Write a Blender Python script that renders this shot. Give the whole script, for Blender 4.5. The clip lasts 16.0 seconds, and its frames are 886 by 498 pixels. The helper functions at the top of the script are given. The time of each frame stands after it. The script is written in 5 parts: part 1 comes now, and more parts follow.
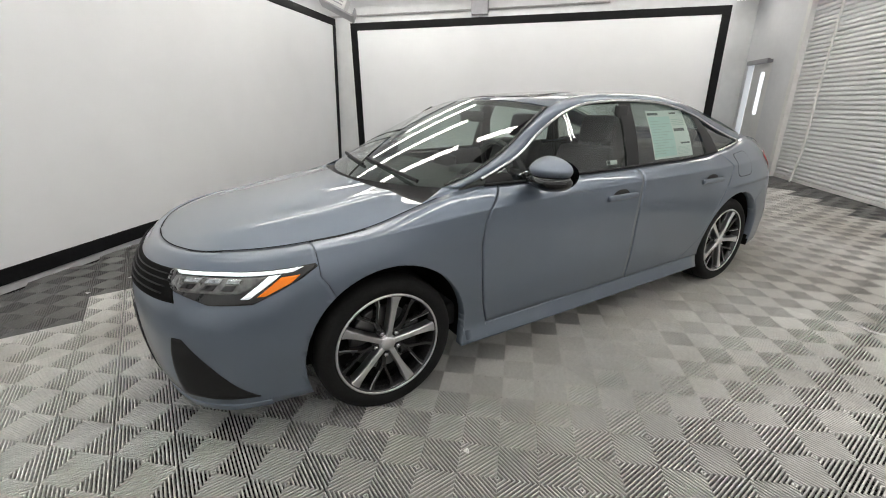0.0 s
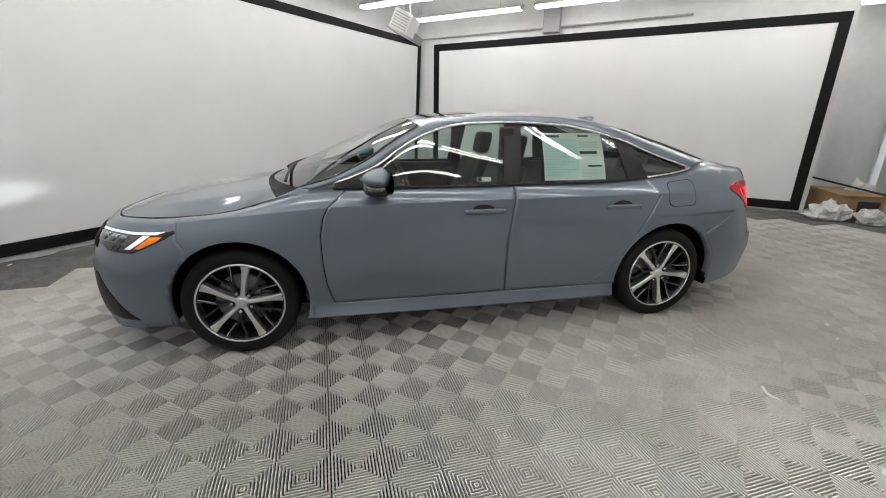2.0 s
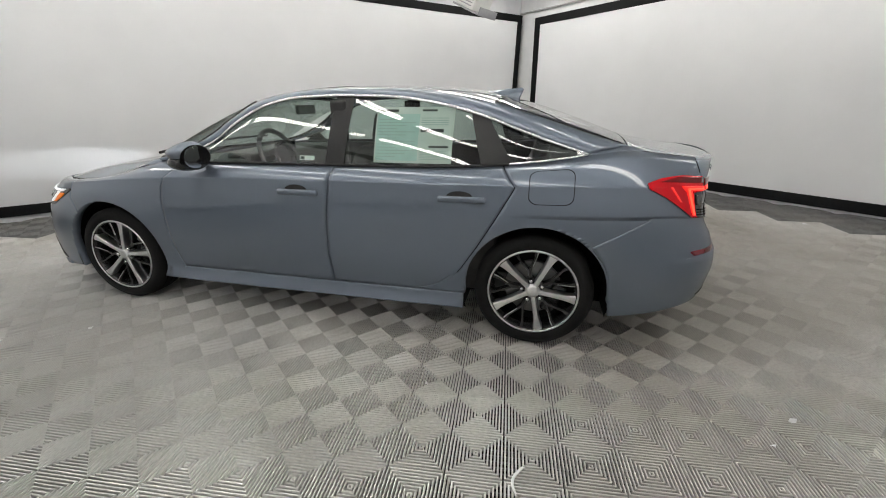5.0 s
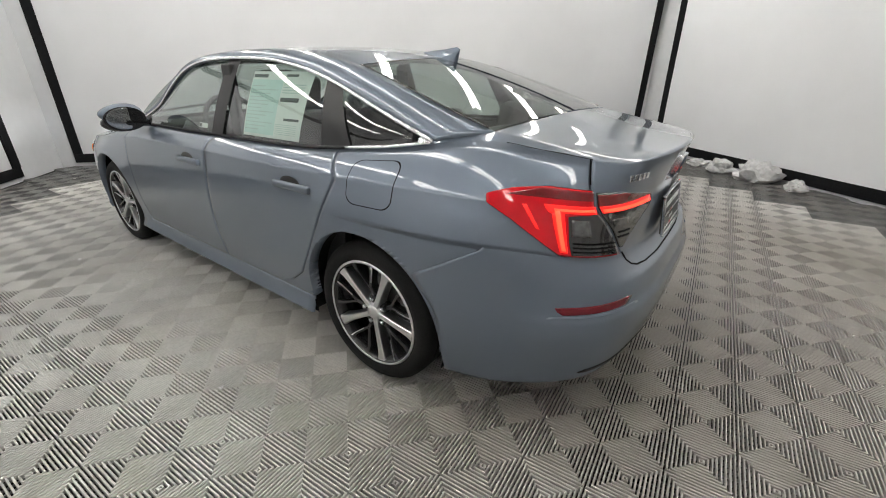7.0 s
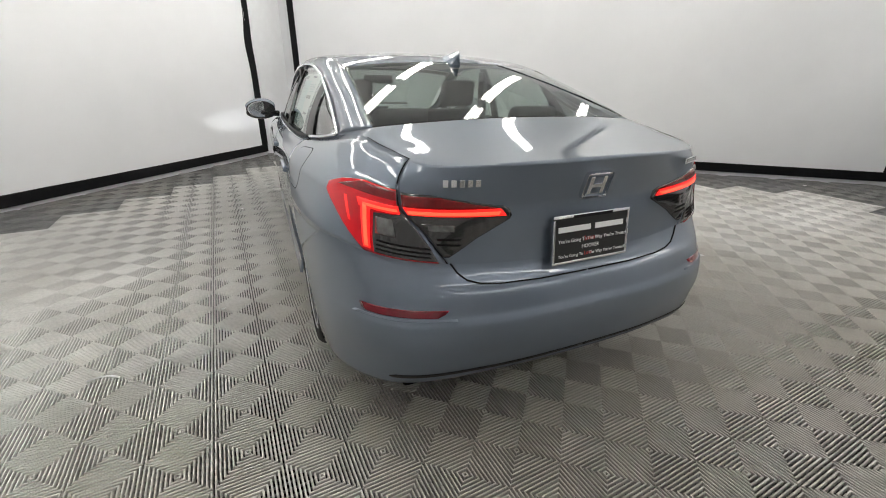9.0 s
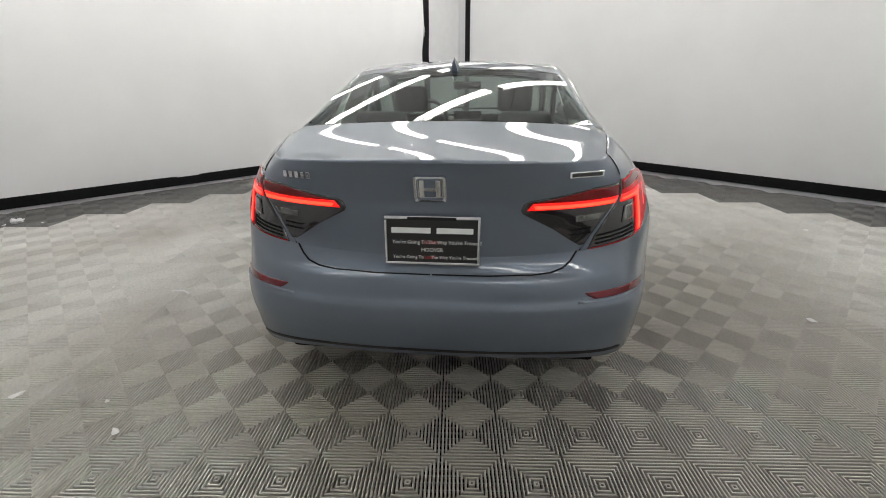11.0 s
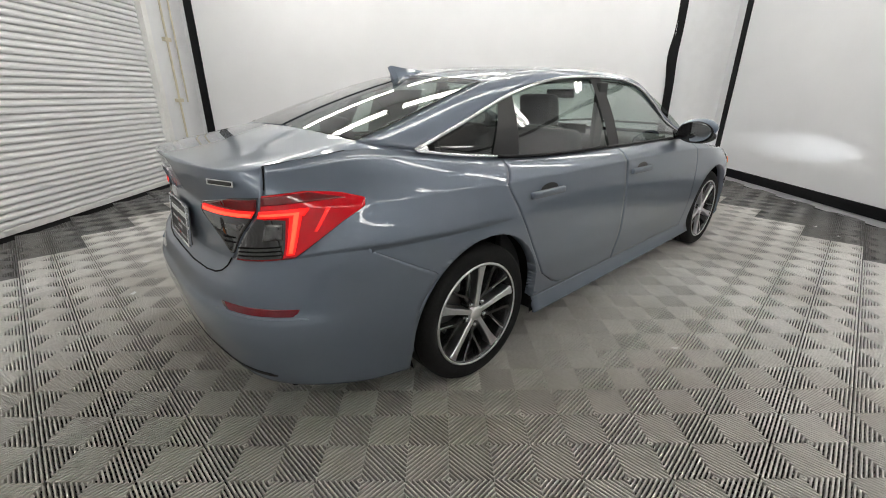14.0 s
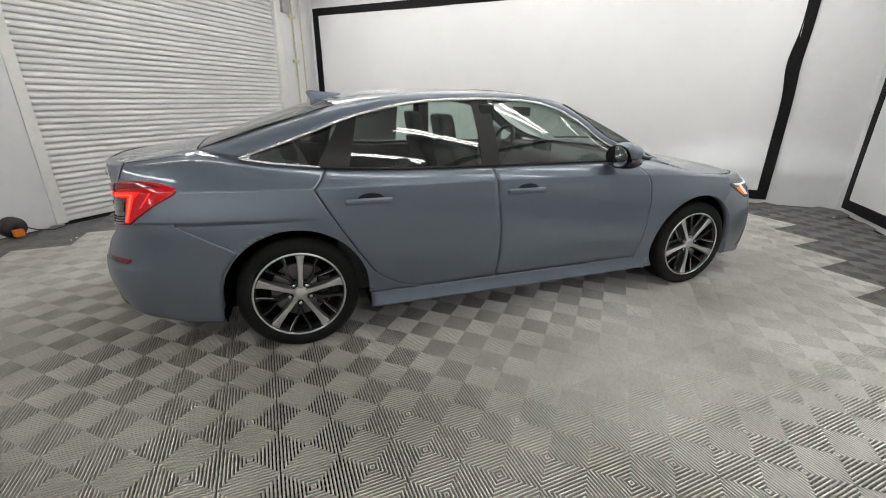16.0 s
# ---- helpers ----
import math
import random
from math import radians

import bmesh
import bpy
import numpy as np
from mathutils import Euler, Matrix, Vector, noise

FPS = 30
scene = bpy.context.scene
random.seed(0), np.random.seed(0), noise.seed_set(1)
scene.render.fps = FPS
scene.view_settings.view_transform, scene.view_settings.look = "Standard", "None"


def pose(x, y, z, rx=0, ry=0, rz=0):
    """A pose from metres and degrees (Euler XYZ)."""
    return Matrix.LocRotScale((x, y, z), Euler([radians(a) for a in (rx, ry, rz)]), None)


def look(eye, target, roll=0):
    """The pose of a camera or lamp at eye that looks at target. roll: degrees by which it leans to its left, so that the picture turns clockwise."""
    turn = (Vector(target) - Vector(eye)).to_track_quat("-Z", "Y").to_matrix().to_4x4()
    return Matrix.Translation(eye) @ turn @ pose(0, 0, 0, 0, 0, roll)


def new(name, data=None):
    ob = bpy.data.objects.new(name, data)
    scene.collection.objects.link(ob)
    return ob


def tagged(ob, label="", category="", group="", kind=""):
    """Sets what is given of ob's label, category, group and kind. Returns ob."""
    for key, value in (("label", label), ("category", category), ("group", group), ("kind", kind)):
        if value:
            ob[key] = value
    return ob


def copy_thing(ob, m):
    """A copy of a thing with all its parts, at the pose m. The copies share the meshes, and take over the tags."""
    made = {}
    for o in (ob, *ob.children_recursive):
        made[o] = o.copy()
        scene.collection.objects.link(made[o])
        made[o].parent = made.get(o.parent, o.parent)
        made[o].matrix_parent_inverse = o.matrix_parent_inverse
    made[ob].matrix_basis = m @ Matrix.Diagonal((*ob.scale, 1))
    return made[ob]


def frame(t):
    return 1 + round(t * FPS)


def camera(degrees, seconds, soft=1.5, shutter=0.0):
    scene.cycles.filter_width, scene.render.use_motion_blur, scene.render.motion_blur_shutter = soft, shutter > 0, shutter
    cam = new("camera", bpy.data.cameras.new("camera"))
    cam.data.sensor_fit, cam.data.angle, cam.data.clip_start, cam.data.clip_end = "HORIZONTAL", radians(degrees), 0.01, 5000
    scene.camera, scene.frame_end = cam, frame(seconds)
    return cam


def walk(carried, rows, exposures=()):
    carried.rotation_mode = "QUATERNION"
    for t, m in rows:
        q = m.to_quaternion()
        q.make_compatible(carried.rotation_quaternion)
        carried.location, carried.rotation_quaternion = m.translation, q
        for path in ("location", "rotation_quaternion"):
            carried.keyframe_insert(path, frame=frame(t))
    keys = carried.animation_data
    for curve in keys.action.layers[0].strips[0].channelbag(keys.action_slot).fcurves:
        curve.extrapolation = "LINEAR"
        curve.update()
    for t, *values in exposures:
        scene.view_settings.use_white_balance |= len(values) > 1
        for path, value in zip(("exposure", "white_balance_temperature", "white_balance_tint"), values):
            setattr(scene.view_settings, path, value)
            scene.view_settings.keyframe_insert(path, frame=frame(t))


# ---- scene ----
cam = camera(94.3, 16.0, soft=1.0)
PATH = [
    (0, (-1.921, -2.287, 1.297), (-0.963, -0.662, 0.633), -0.6),
    (0.5, (-1.621, -2.599, 1.305), (-0.806, -0.891, 0.657), -0.4),
    (1, (-1.289, -2.772, 1.308), (-0.608, -0.997, 0.687), 0.3),
    (1.5, (-0.962, -2.962, 1.318), (-0.427, -1.133, 0.71), 0.7),
    (2, (-0.674, -3.133, 1.332), (-0.274, -1.271, 0.721), 0.8),
    (2.5, (-0.381, -3.156, 1.319), (-0.109, -1.274, 0.7), 0.4),
    (3, (-0.086, -3.238, 1.321), (0.051, -1.346, 0.686), -0.2),
    (3.5, (0.201, -3.244, 1.302), (0.203, -1.352, 0.653), -0.6),
    (4, (0.548, -3.138, 1.294), (0.414, -1.252, 0.641), -0.8),
    (4.5, (0.967, -3.079, 1.295), (0.683, -1.215, 0.627), -0.7),
    (5, (1.348, -2.87, 1.272), (0.921, -1.036, 0.597), -0.3),
    (5.2, (1.498, -2.781, 1.26), (1.002, -0.969, 0.574), -0.3),
    (7.5, (2.691, -1.605, 1.245), (1.427, -0.287, 0.429), -0.7),
    (8, (2.917, -1.412, 1.229), (1.483, -0.278, 0.418), -1.3),
    (8.2, (3.018, -1.338, 1.22), (1.523, -0.274, 0.424), -0.7),
    (10.3, (3.476, -0.204, 1.217), (1.623, -0.075, 0.477), -0.3),
    (10.5, (3.521, -0.092, 1.217), (1.663, -0.049, 0.479), -0.3),
    (11, (3.529, 0.167, 1.213), (1.678, -0.02, 0.479), -0.5),
    (11.5, (3.422, 0.464, 1.206), (1.613, 0.041, 0.465), -0.3),
    (12, (3.328, 0.819, 1.203), (1.587, 0.169, 0.462), 0.1),
    (12.5, (3.153, 1.089, 1.196), (1.519, 0.213, 0.445), 0.3),
    (13, (2.967, 1.348, 1.197), (1.461, 0.263, 0.453), 0.3),
    (13.5, (2.796, 1.674, 1.223), (1.423, 0.419, 0.487), 0.3),
    (14, (2.528, 1.923, 1.218), (1.292, 0.517, 0.512), 0.1),
    (14.5, (2.25, 2.272, 1.206), (1.163, 0.73, 0.54), -0.2),
    (15, (1.931, 2.486, 1.224), (0.993, 0.853, 0.552), 0.3),
    (15.5, (1.613, 2.714, 1.275), (0.84, 1.002, 0.59), 0.6),
    (16, (1.282, 2.957, 1.299), (0.678, 1.176, 0.618), 0.4),
]
EXPOSURE = [(0, 0.03), (2, -0.1), (5.2, -0.12), (8, 0.15), (11, -0.08), (13.5, 0.0), (16, -0.08)]
walk(cam, [(t, look(e, g, r)) for t, e, g, r in PATH], EXPOSURE)

# ---- world and light ----
world = bpy.data.worlds.new("world")
scene.world = world
world.use_nodes = True
world.node_tree.nodes["Background"].inputs[0].default_value = (0.8, 0.85, 0.9, 1)
world.node_tree.nodes["Background"].inputs[1].default_value = 0.15
scene.view_settings.exposure = 0.0
TUBE_STRENGTH = 13.4
BEAM_WATTS = 60.0

# ---- plan ----
ROOM = radians(48.5)          # heading of the wall in front of the car's right wing
TILE_TURN = radians(4.2)
U = Vector((math.cos(ROOM), math.sin(ROOM), 0))
V = Vector((math.sin(ROOM), -math.cos(ROOM), 0))
U41, U23, V12, V34 = -3.88, 5.3, -3.8, 4.45
U_ALCOVE, V_STEP = 7.3, 3.26
CEIL = 4.2


ROOM_X = 0.11                 # the room's origin against the car's


def uv(u, v, z=0.0):
    p = U * u + V * v + Vector((ROOM_X, 0, 0))
    return Vector((p.x, p.y, z))


ROOM_M = Matrix(((U.x, -V.x, 0, ROOM_X), (U.y, -V.y, 0, 0), (0, 0, 1, 0), (0, 0, 0, 1)))   # local x = u, local y = -v


# ---- materials ----
def material(name, color, rough=0.5, metal=0.0, coat=0.0, bump=0.0, scale=20.0, vary=0.06, stain=0.0, stain_scale=1.5,
             coat_rough=0.03, spec=0.5, per_object=0.0):
    m = bpy.data.materials.new(name)
    m.use_nodes = True
    nt = m.node_tree
    b = nt.nodes["Principled BSDF"]
    b.inputs["Roughness"].default_value = rough
    b.inputs["Metallic"].default_value = metal
    b.inputs["Coat Weight"].default_value = coat
    b.inputs["Coat Roughness"].default_value = coat_rough
    b.inputs["Specular IOR Level"].default_value = spec
    tc = nt.nodes.new("ShaderNodeTexCoord")
    n1 = nt.nodes.new("ShaderNodeTexNoise")
    n1.inputs["Scale"].default_value = scale
    n1.inputs["Detail"].default_value = 5
    nt.links.new(tc.outputs["Object"], n1.inputs["Vector"])
    n2 = nt.nodes.new("ShaderNodeTexNoise")
    n2.inputs["Scale"].default_value = stain_scale
    n2.inputs["Detail"].default_value = 4
    nt.links.new(tc.outputs["Object"], n2.inputs["Vector"])
    r1 = nt.nodes.new("ShaderNodeMapRange")
    r1.inputs[1].default_value, r1.inputs[2].default_value = 0.3, 0.7
    r1.inputs[3].default_value, r1.inputs[4].default_value = 1 - vary, 1 + vary
    nt.links.new(n1.outputs["Fac"], r1.inputs[0])
    r2 = nt.nodes.new("ShaderNodeMapRange")
    r2.inputs[1].default_value, r2.inputs[2].default_value = 0.35, 0.7
    r2.inputs[3].default_value, r2.inputs[4].default_value = 1, 1 - stain
    nt.links.new(n2.outputs["Fac"], r2.inputs[0])
    mul = nt.nodes.new("ShaderNodeMath")
    mul.operation = "MULTIPLY"
    nt.links.new(r1.outputs[0], mul.inputs[0])
    nt.links.new(r2.outputs[0], mul.inputs[1])
    last = mul
    if per_object:
        oi = nt.nodes.new("ShaderNodeObjectInfo")
        r3 = nt.nodes.new("ShaderNodeMapRange")
        r3.inputs[3].default_value, r3.inputs[4].default_value = 1 - per_object, 1 + per_object
        nt.links.new(oi.outputs["Random"], r3.inputs[0])
        mul2 = nt.nodes.new("ShaderNodeMath")
        mul2.operation = "MULTIPLY"
        nt.links.new(mul.outputs[0], mul2.inputs[0])
        nt.links.new(r3.outputs[0], mul2.inputs[1])
        last = mul2
    vm = nt.nodes.new("ShaderNodeVectorMath")
    vm.operation = "SCALE"
    vm.inputs[0].default_value = color
    nt.links.new(last.outputs[0], vm.inputs["Scale"])
    nt.links.new(vm.outputs[0], b.inputs["Base Color"])
    if bump:
        bp = nt.nodes.new("ShaderNodeBump")
        bp.inputs["Strength"].default_value = bump
        bp.inputs["Distance"].default_value = 0.01
        nt.links.new(n1.outputs["Fac"], bp.inputs["Height"])
        nt.links.new(bp.outputs[0], b.inputs["Normal"])
    return m


def glowing(name, color, strength):
    m = material(name, color, 0.3)
    b = m.node_tree.nodes["Principled BSDF"]
    b.inputs["Emission Color"].default_value = (*color, 1)
    b.inputs["Emission Strength"].default_value = strength
    return m


def glass(name, tint, gloss=1.0):
    m = bpy.data.materials.new(name)
    m.use_nodes = True
    nt = m.node_tree
    out = nt.nodes["Material Output"]
    tr = nt.nodes.new("ShaderNodeBsdfTransparent")
    tr.inputs[0].default_value = (*tint, 1)
    gl = nt.nodes.new("ShaderNodeBsdfGlossy")
    gl.inputs["Roughness"].default_value = 0.01
    fr = nt.nodes.new("ShaderNodeLayerWeight")
    pw = nt.nodes.new("ShaderNodeMath")
    pw.operation = "POWER"
    pw.inputs[1].default_value = 3.2
    nt.links.new(fr.outputs["Facing"], pw.inputs[0])
    k = nt.nodes.new("ShaderNodeMath")
    k.operation = "MULTIPLY_ADD"
    k.inputs[1].default_value = 0.9 * gloss
    k.inputs[2].default_value = 0.105 * gloss
    nt.links.new(pw.outputs[0], k.inputs[0])
    mx = nt.nodes.new("ShaderNodeMixShader")
    nt.links.new(k.outputs[0], mx.inputs[0])
    nt.links.new(tr.outputs[0], mx.inputs[1])
    nt.links.new(gl.outputs[0], mx.inputs[2])
    nt.links.new(mx.outputs[0], out.inputs[0])
    return m


M_WALL = material("wall_paint", (0.74, 0.75, 0.77), 0.6, bump=0.15, scale=9, vary=0.02, stain=0.08, stain_scale=0.9)
M_UPPER = material("upper_wall_paint", (0.74, 0.75, 0.76), 0.6, bump=0.15, scale=9, vary=0.03, stain=0.1)
M_SCREEN = material("screen_vinyl", (0.8, 0.81, 0.83), 0.45, bump=0.12, scale=2.2, vary=0.015, stain=0.05, stain_scale=0.6)
M_BLACK = material("black_border", (0.009, 0.009, 0.01), 0.6, bump=0.1, scale=30, vary=0.2, spec=0.15)
M_CEIL = material("ceiling_paint", (0.7, 0.7, 0.7), 0.8, vary=0.04)
def dirty(m, dirt, amount, scale):
    """Lets patches of dirt with an outline of their own tint a material."""
    nt = m.node_tree
    b = nt.nodes["Principled BSDF"]
    src = b.inputs["Base Color"].links[0].from_socket
    geo = nt.nodes.new("ShaderNodeNewGeometry")
    n = nt.nodes.new("ShaderNodeTexNoise")
    n.inputs["Scale"].default_value, n.inputs["Detail"].default_value = scale, 6
    nt.links.new(geo.outputs["Position"], n.inputs["Vector"])
    r = nt.nodes.new("ShaderNodeMapRange")
    r.inputs[1].default_value, r.inputs[2].default_value, r.inputs[4].default_value = 0.42, 0.68, amount
    nt.links.new(n.outputs["Fac"], r.inputs[0])
    mx = nt.nodes.new("ShaderNodeMix")
    mx.data_type = "RGBA"
    for s in mx.inputs:
        if s.name == "B" and s.type == "RGBA":
            s.default_value = (*dirt, 1)
    nt.links.new(r.outputs[0], mx.inputs[0])
    nt.links.new(src, [s for s in mx.inputs if s.name == "A" and s.type == "RGBA"][0])
    nt.links.new([s for s in mx.outputs if s.type == "RGBA"][0], b.inputs["Base Color"])
    return m


M_TILE = dirty(material("grey_tile", (0.72, 0.712, 0.688), 0.3, bump=0.05, scale=60, vary=0.1, stain=0.1, stain_scale=0.8, per_object=0.05), (0.3, 0.27, 0.22), 0.5, 0.7)
def broad_patch(m, dirt, amount, x, y, radius):
    """Mixes one broad patch of another tone, with a frayed outline, in round a place on the floor."""
    nt = m.node_tree
    b = nt.nodes["Principled BSDF"]
    src = b.inputs["Base Color"].links[0].from_socket
    geo = nt.nodes.new("ShaderNodeNewGeometry")
    n = nt.nodes.new("ShaderNodeTexNoise")
    n.inputs["Scale"].default_value, n.inputs["Detail"].default_value = 0.9, 7
    nt.links.new(geo.outputs["Position"], n.inputs["Vector"])
    far = nt.nodes.new("ShaderNodeVectorMath")
    far.operation = "DISTANCE"
    far.inputs[1].default_value = (x, y, 0)
    nt.links.new(geo.outputs["Position"], far.inputs[0])
    add = nt.nodes.new("ShaderNodeMath")
    add.operation = "MULTIPLY_ADD"
    add.inputs[1].default_value = 3.0
    nt.links.new(n.outputs["Fac"], add.inputs[0])
    nt.links.new(far.outputs["Value"], add.inputs[2])
    r = nt.nodes.new("ShaderNodeMapRange")
    r.inputs[1].default_value, r.inputs[2].default_value = radius + 2.3, radius + 0.7
    r.inputs[4].default_value = amount
    nt.links.new(add.outputs[0], r.inputs[0])
    mx = nt.nodes.new("ShaderNodeMix")
    mx.data_type = "RGBA"
    a_in = [q for q in mx.inputs if q.name == "A" and q.type == "RGBA"][0]
    b_in = [q for q in mx.inputs if q.name == "B" and q.type == "RGBA"][0]
    b_in.default_value = (*dirt, 1)
    nt.links.new(r.outputs[0], mx.inputs[0])
    nt.links.new(src, a_in)
    nt.links.new([q for q in mx.outputs if q.type == "RGBA"][0], b.inputs["Base Color"])
    return m


# brown dirt on the floor behind the car
broad_patch(M_TILE, (0.27, 0.245, 0.2), 0.55, 2.5, 0.9, 2.1)
# greyer, darker patch of floor by the car's left front
broad_patch(M_TILE, (0.36, 0.355, 0.34), 0.6, -1.9, -2.1, 1.7)
M_TILE_DARK = dirty(material("dark_tile", (0.15, 0.15, 0.15), 0.4, bump=0.05, scale=60, vary=0.1, stain=0.2, stain_scale=1.2, per_object=0.06), (0.2, 0.19, 0.17), 0.5, 1.1)
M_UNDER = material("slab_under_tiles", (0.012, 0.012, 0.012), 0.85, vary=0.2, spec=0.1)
M_SHUTTER = material("shutter_slat", (0.78, 0.78, 0.79), 0.4, vary=0.03, stain=0.08, scale=6, per_object=0.02)
M_METAL = material("galvanised", (0.5, 0.5, 0.5), 0.4, 0.8, vary=0.1)
M_WHITE = material("white_paint", (0.78, 0.78, 0.77), 0.45, vary=0.03, stain=0.1)
M_GREYDUCT = material("grey_paint", (0.38, 0.38, 0.4), 0.5, vary=0.05)
M_TUBE = glowing("lit_tube", (1.0, 0.975, 0.925), TUBE_STRENGTH)
M_DAY = glowing("daylight_slit", (0.9, 0.95, 1.0), 1.6)
M_CARD = material("cardboard", (0.36, 0.22, 0.12), 0.8, vary=0.12, stain=0.2, scale=12)
M_FILM = material("crumpled_film", (0.62, 0.62, 0.62), 0.25, vary=0.15, bump=0.4, scale=25)
M_PAPER = material("paper_scrap", (0.8, 0.8, 0.8), 0.6, vary=0.05)
M_CONDUIT = material("conduit_cream", (0.6, 0.55, 0.42), 0.5, vary=0.1)
M_ORANGE = material("orange_plastic", (0.75, 0.2, 0.02), 0.4)
M_RUBBER_BLK = material("black_plastic", (0.02, 0.02, 0.02), 0.55, vary=0.2)

M_PAINT = material("grey_blue_paint", (0.143, 0.175, 0.226), 0.36, 0.5, coat=1.0, vary=0.015, scale=400, coat_rough=0.02)
M_PAINT.node_tree.nodes["Principled BSDF"].inputs["Coat IOR"].default_value = 1.52
M_GLOSSBLK = material("gloss_black", (0.012, 0.012, 0.013), 0.12, coat=0.5, vary=0.1)
M_MATBLK = material("matt_black_trim", (0.014, 0.014, 0.015), 0.55, bump=0.1, scale=300, vary=0.1, spec=0.25)
M_PILLAR = material("satin_black_pillar", (0.016, 0.016, 0.017), 0.35, vary=0.08, spec=0.35)
M_CHROME = material("chrome", (0.75, 0.76, 0.78), 0.12, 1.0, vary=0.02)
M_TYRE = material("tyre_rubber", (0.011, 0.011, 0.011), 0.7, bump=0.15, scale=120, vary=0.2, spec=0.22)
M_ALLOY = material("machined_alloy", (0.74, 0.74, 0.75), 0.32, 1.0, vary=0.05, scale=150)
M_RIMBLK = material("black_alloy", (0.03, 0.03, 0.032), 0.22, 0.4, coat=0.6, vary=0.1)
M_DISC = material("brake_disc", (0.22, 0.22, 0.22), 0.4, 0.9, vary=0.15)
M_LINER = material("wheel_liner", (0.008, 0.008, 0.008), 0.9, vary=0.3, spec=0.1)
M_GLASS = glass("side_glass", (0.72, 0.81, 0.765))
M_GLASS_DARK = glass("privacy_glass", (0.42, 0.46, 0.44))
M_LENS = glass("lamp_lens", (0.75, 0.75, 0.75))
M_REDLENS = glowing("red_lens", (0.5, 0.002, 0.008), 0.22)      # lit from within
M_REDLENS.node_tree.nodes["Principled BSDF"].inputs["Roughness"].default_value = 0.06
M_REDDEEP = material("deep_red_lens", (0.2, 0.002, 0.005), 0.08, coat=0.5, vary=0.15, scale=90)
M_REDGLOW = glowing("red_light_bar", (1.0, 0.012, 0.01), 0.75)
M_REDCORE = glowing("red_light_core", (1.0, 0.07, 0.03), 1.7)
M_SMOKE = material("smoked_lens", (0.022, 0.021, 0.022), 0.06, coat=1.0, vary=0.25, scale=60)
M_REFLECTOR = material("red_reflector", (0.16, 0.004, 0.012), 0.2, coat=0.6, vary=0.2, scale=200)
M_CHAMBER = material("bulb_chamber", (0.16, 0.16, 0.16), 0.15, 0.6, coat=0.8, vary=0.5, scale=45)
M_AMBER = glowing("amber_marker", (0.85, 0.2, 0.008), 0.25)
M_DRL = glowing("daytime_light", (0.9, 0.97, 1.0), 0.45)
M_LED = material("lamp_module", (0.6, 0.64, 0.66), 0.15, 0.8, vary=0.4, scale=70)
M_SEAT = material("black_leather", (0.036, 0.036, 0.037), 0.45, bump=0.2, scale=160, vary=0.15)
M_TRIM = material("cabin_trim", (0.03, 0.03, 0.031), 0.6, vary=0.15)
M_LININGS = material("headlining", (0.5, 0.49, 0.47), 0.9, vary=0.05)
M_STICKER = material("sticker_paper", (0.6, 0.78, 0.77), 0.5, vary=0.03)
M_STICKER_W = material("sticker_white", (0.82, 0.84, 0.83), 0.5, vary=0.03)
M_INK = material("ink", (0.03, 0.04, 0.04), 0.6)
M_INK_L = material("pale_ink", (0.5, 0.62, 0.61), 0.6)
M_PLATE = material("plate_black", (0.012, 0.012, 0.012), 0.35)
M_REDINK = material("red_ink", (0.5, 0.02, 0.02), 0.5)


# ---- mesh helpers ----
def mesh_ob(name, verts, faces, mat, parent=None, label="", smooth=False, mats=None):
    me = bpy.data.meshes.new(name)
    me.from_pydata([tuple(v) for v in verts], [], faces)
    for m in (mats or [mat]):
        me.materials.append(m)
    if smooth:
        me.polygons.foreach_set("use_smooth", [True] * len(me.polygons))
    me.update()
    ob = new(name, me)
    if parent is not None:
        ob.parent = parent
    return tagged(ob, label) if label else ob


def part(name, bm, mat, parent=None, label="", smooth=False):
    me = bpy.data.meshes.new(name)
    bm.to_mesh(me)
    bm.free()
    me.materials.append(mat)
    if smooth:
        me.polygons.foreach_set("use_smooth", [True] * len(me.polygons))
    ob = new(name, me)
    if parent is not None:
        ob.parent = parent
    return tagged(ob, label) if label else ob


def empty(name, m=None):
    ob = new(name)
    ob.empty_display_size = 0.1
    if m is not None:
        ob.matrix_basis = m
    return ob


def box_bm(x0, x1, y0, y1, z0, z1, bevel=0.0, seg=2):
    bm = bmesh.new()
    bmesh.ops.create_cube(bm, size=1)
    for v in bm.verts:
        v.co = Vector(((x0 + x1) / 2 + v.co.x * (x1 - x0), (y0 + y1) / 2 + v.co.y * (y1 - y0), (z0 + z1) / 2 + v.co.z * (z1 - z0)))
    if bevel:
        bmesh.ops.bevel(bm, geom=list(bm.edges), offset=bevel, segments=seg, affect="EDGES", profile=0.6)
    return bm


def join_bm(*bms):
    out = bmesh.new()
    for b in bms:
        me = bpy.data.meshes.new("tmp")
        b.to_mesh(me)
        b.free()
        out.from_mesh(me)
        bpy.data.meshes.remove(me)
    return out


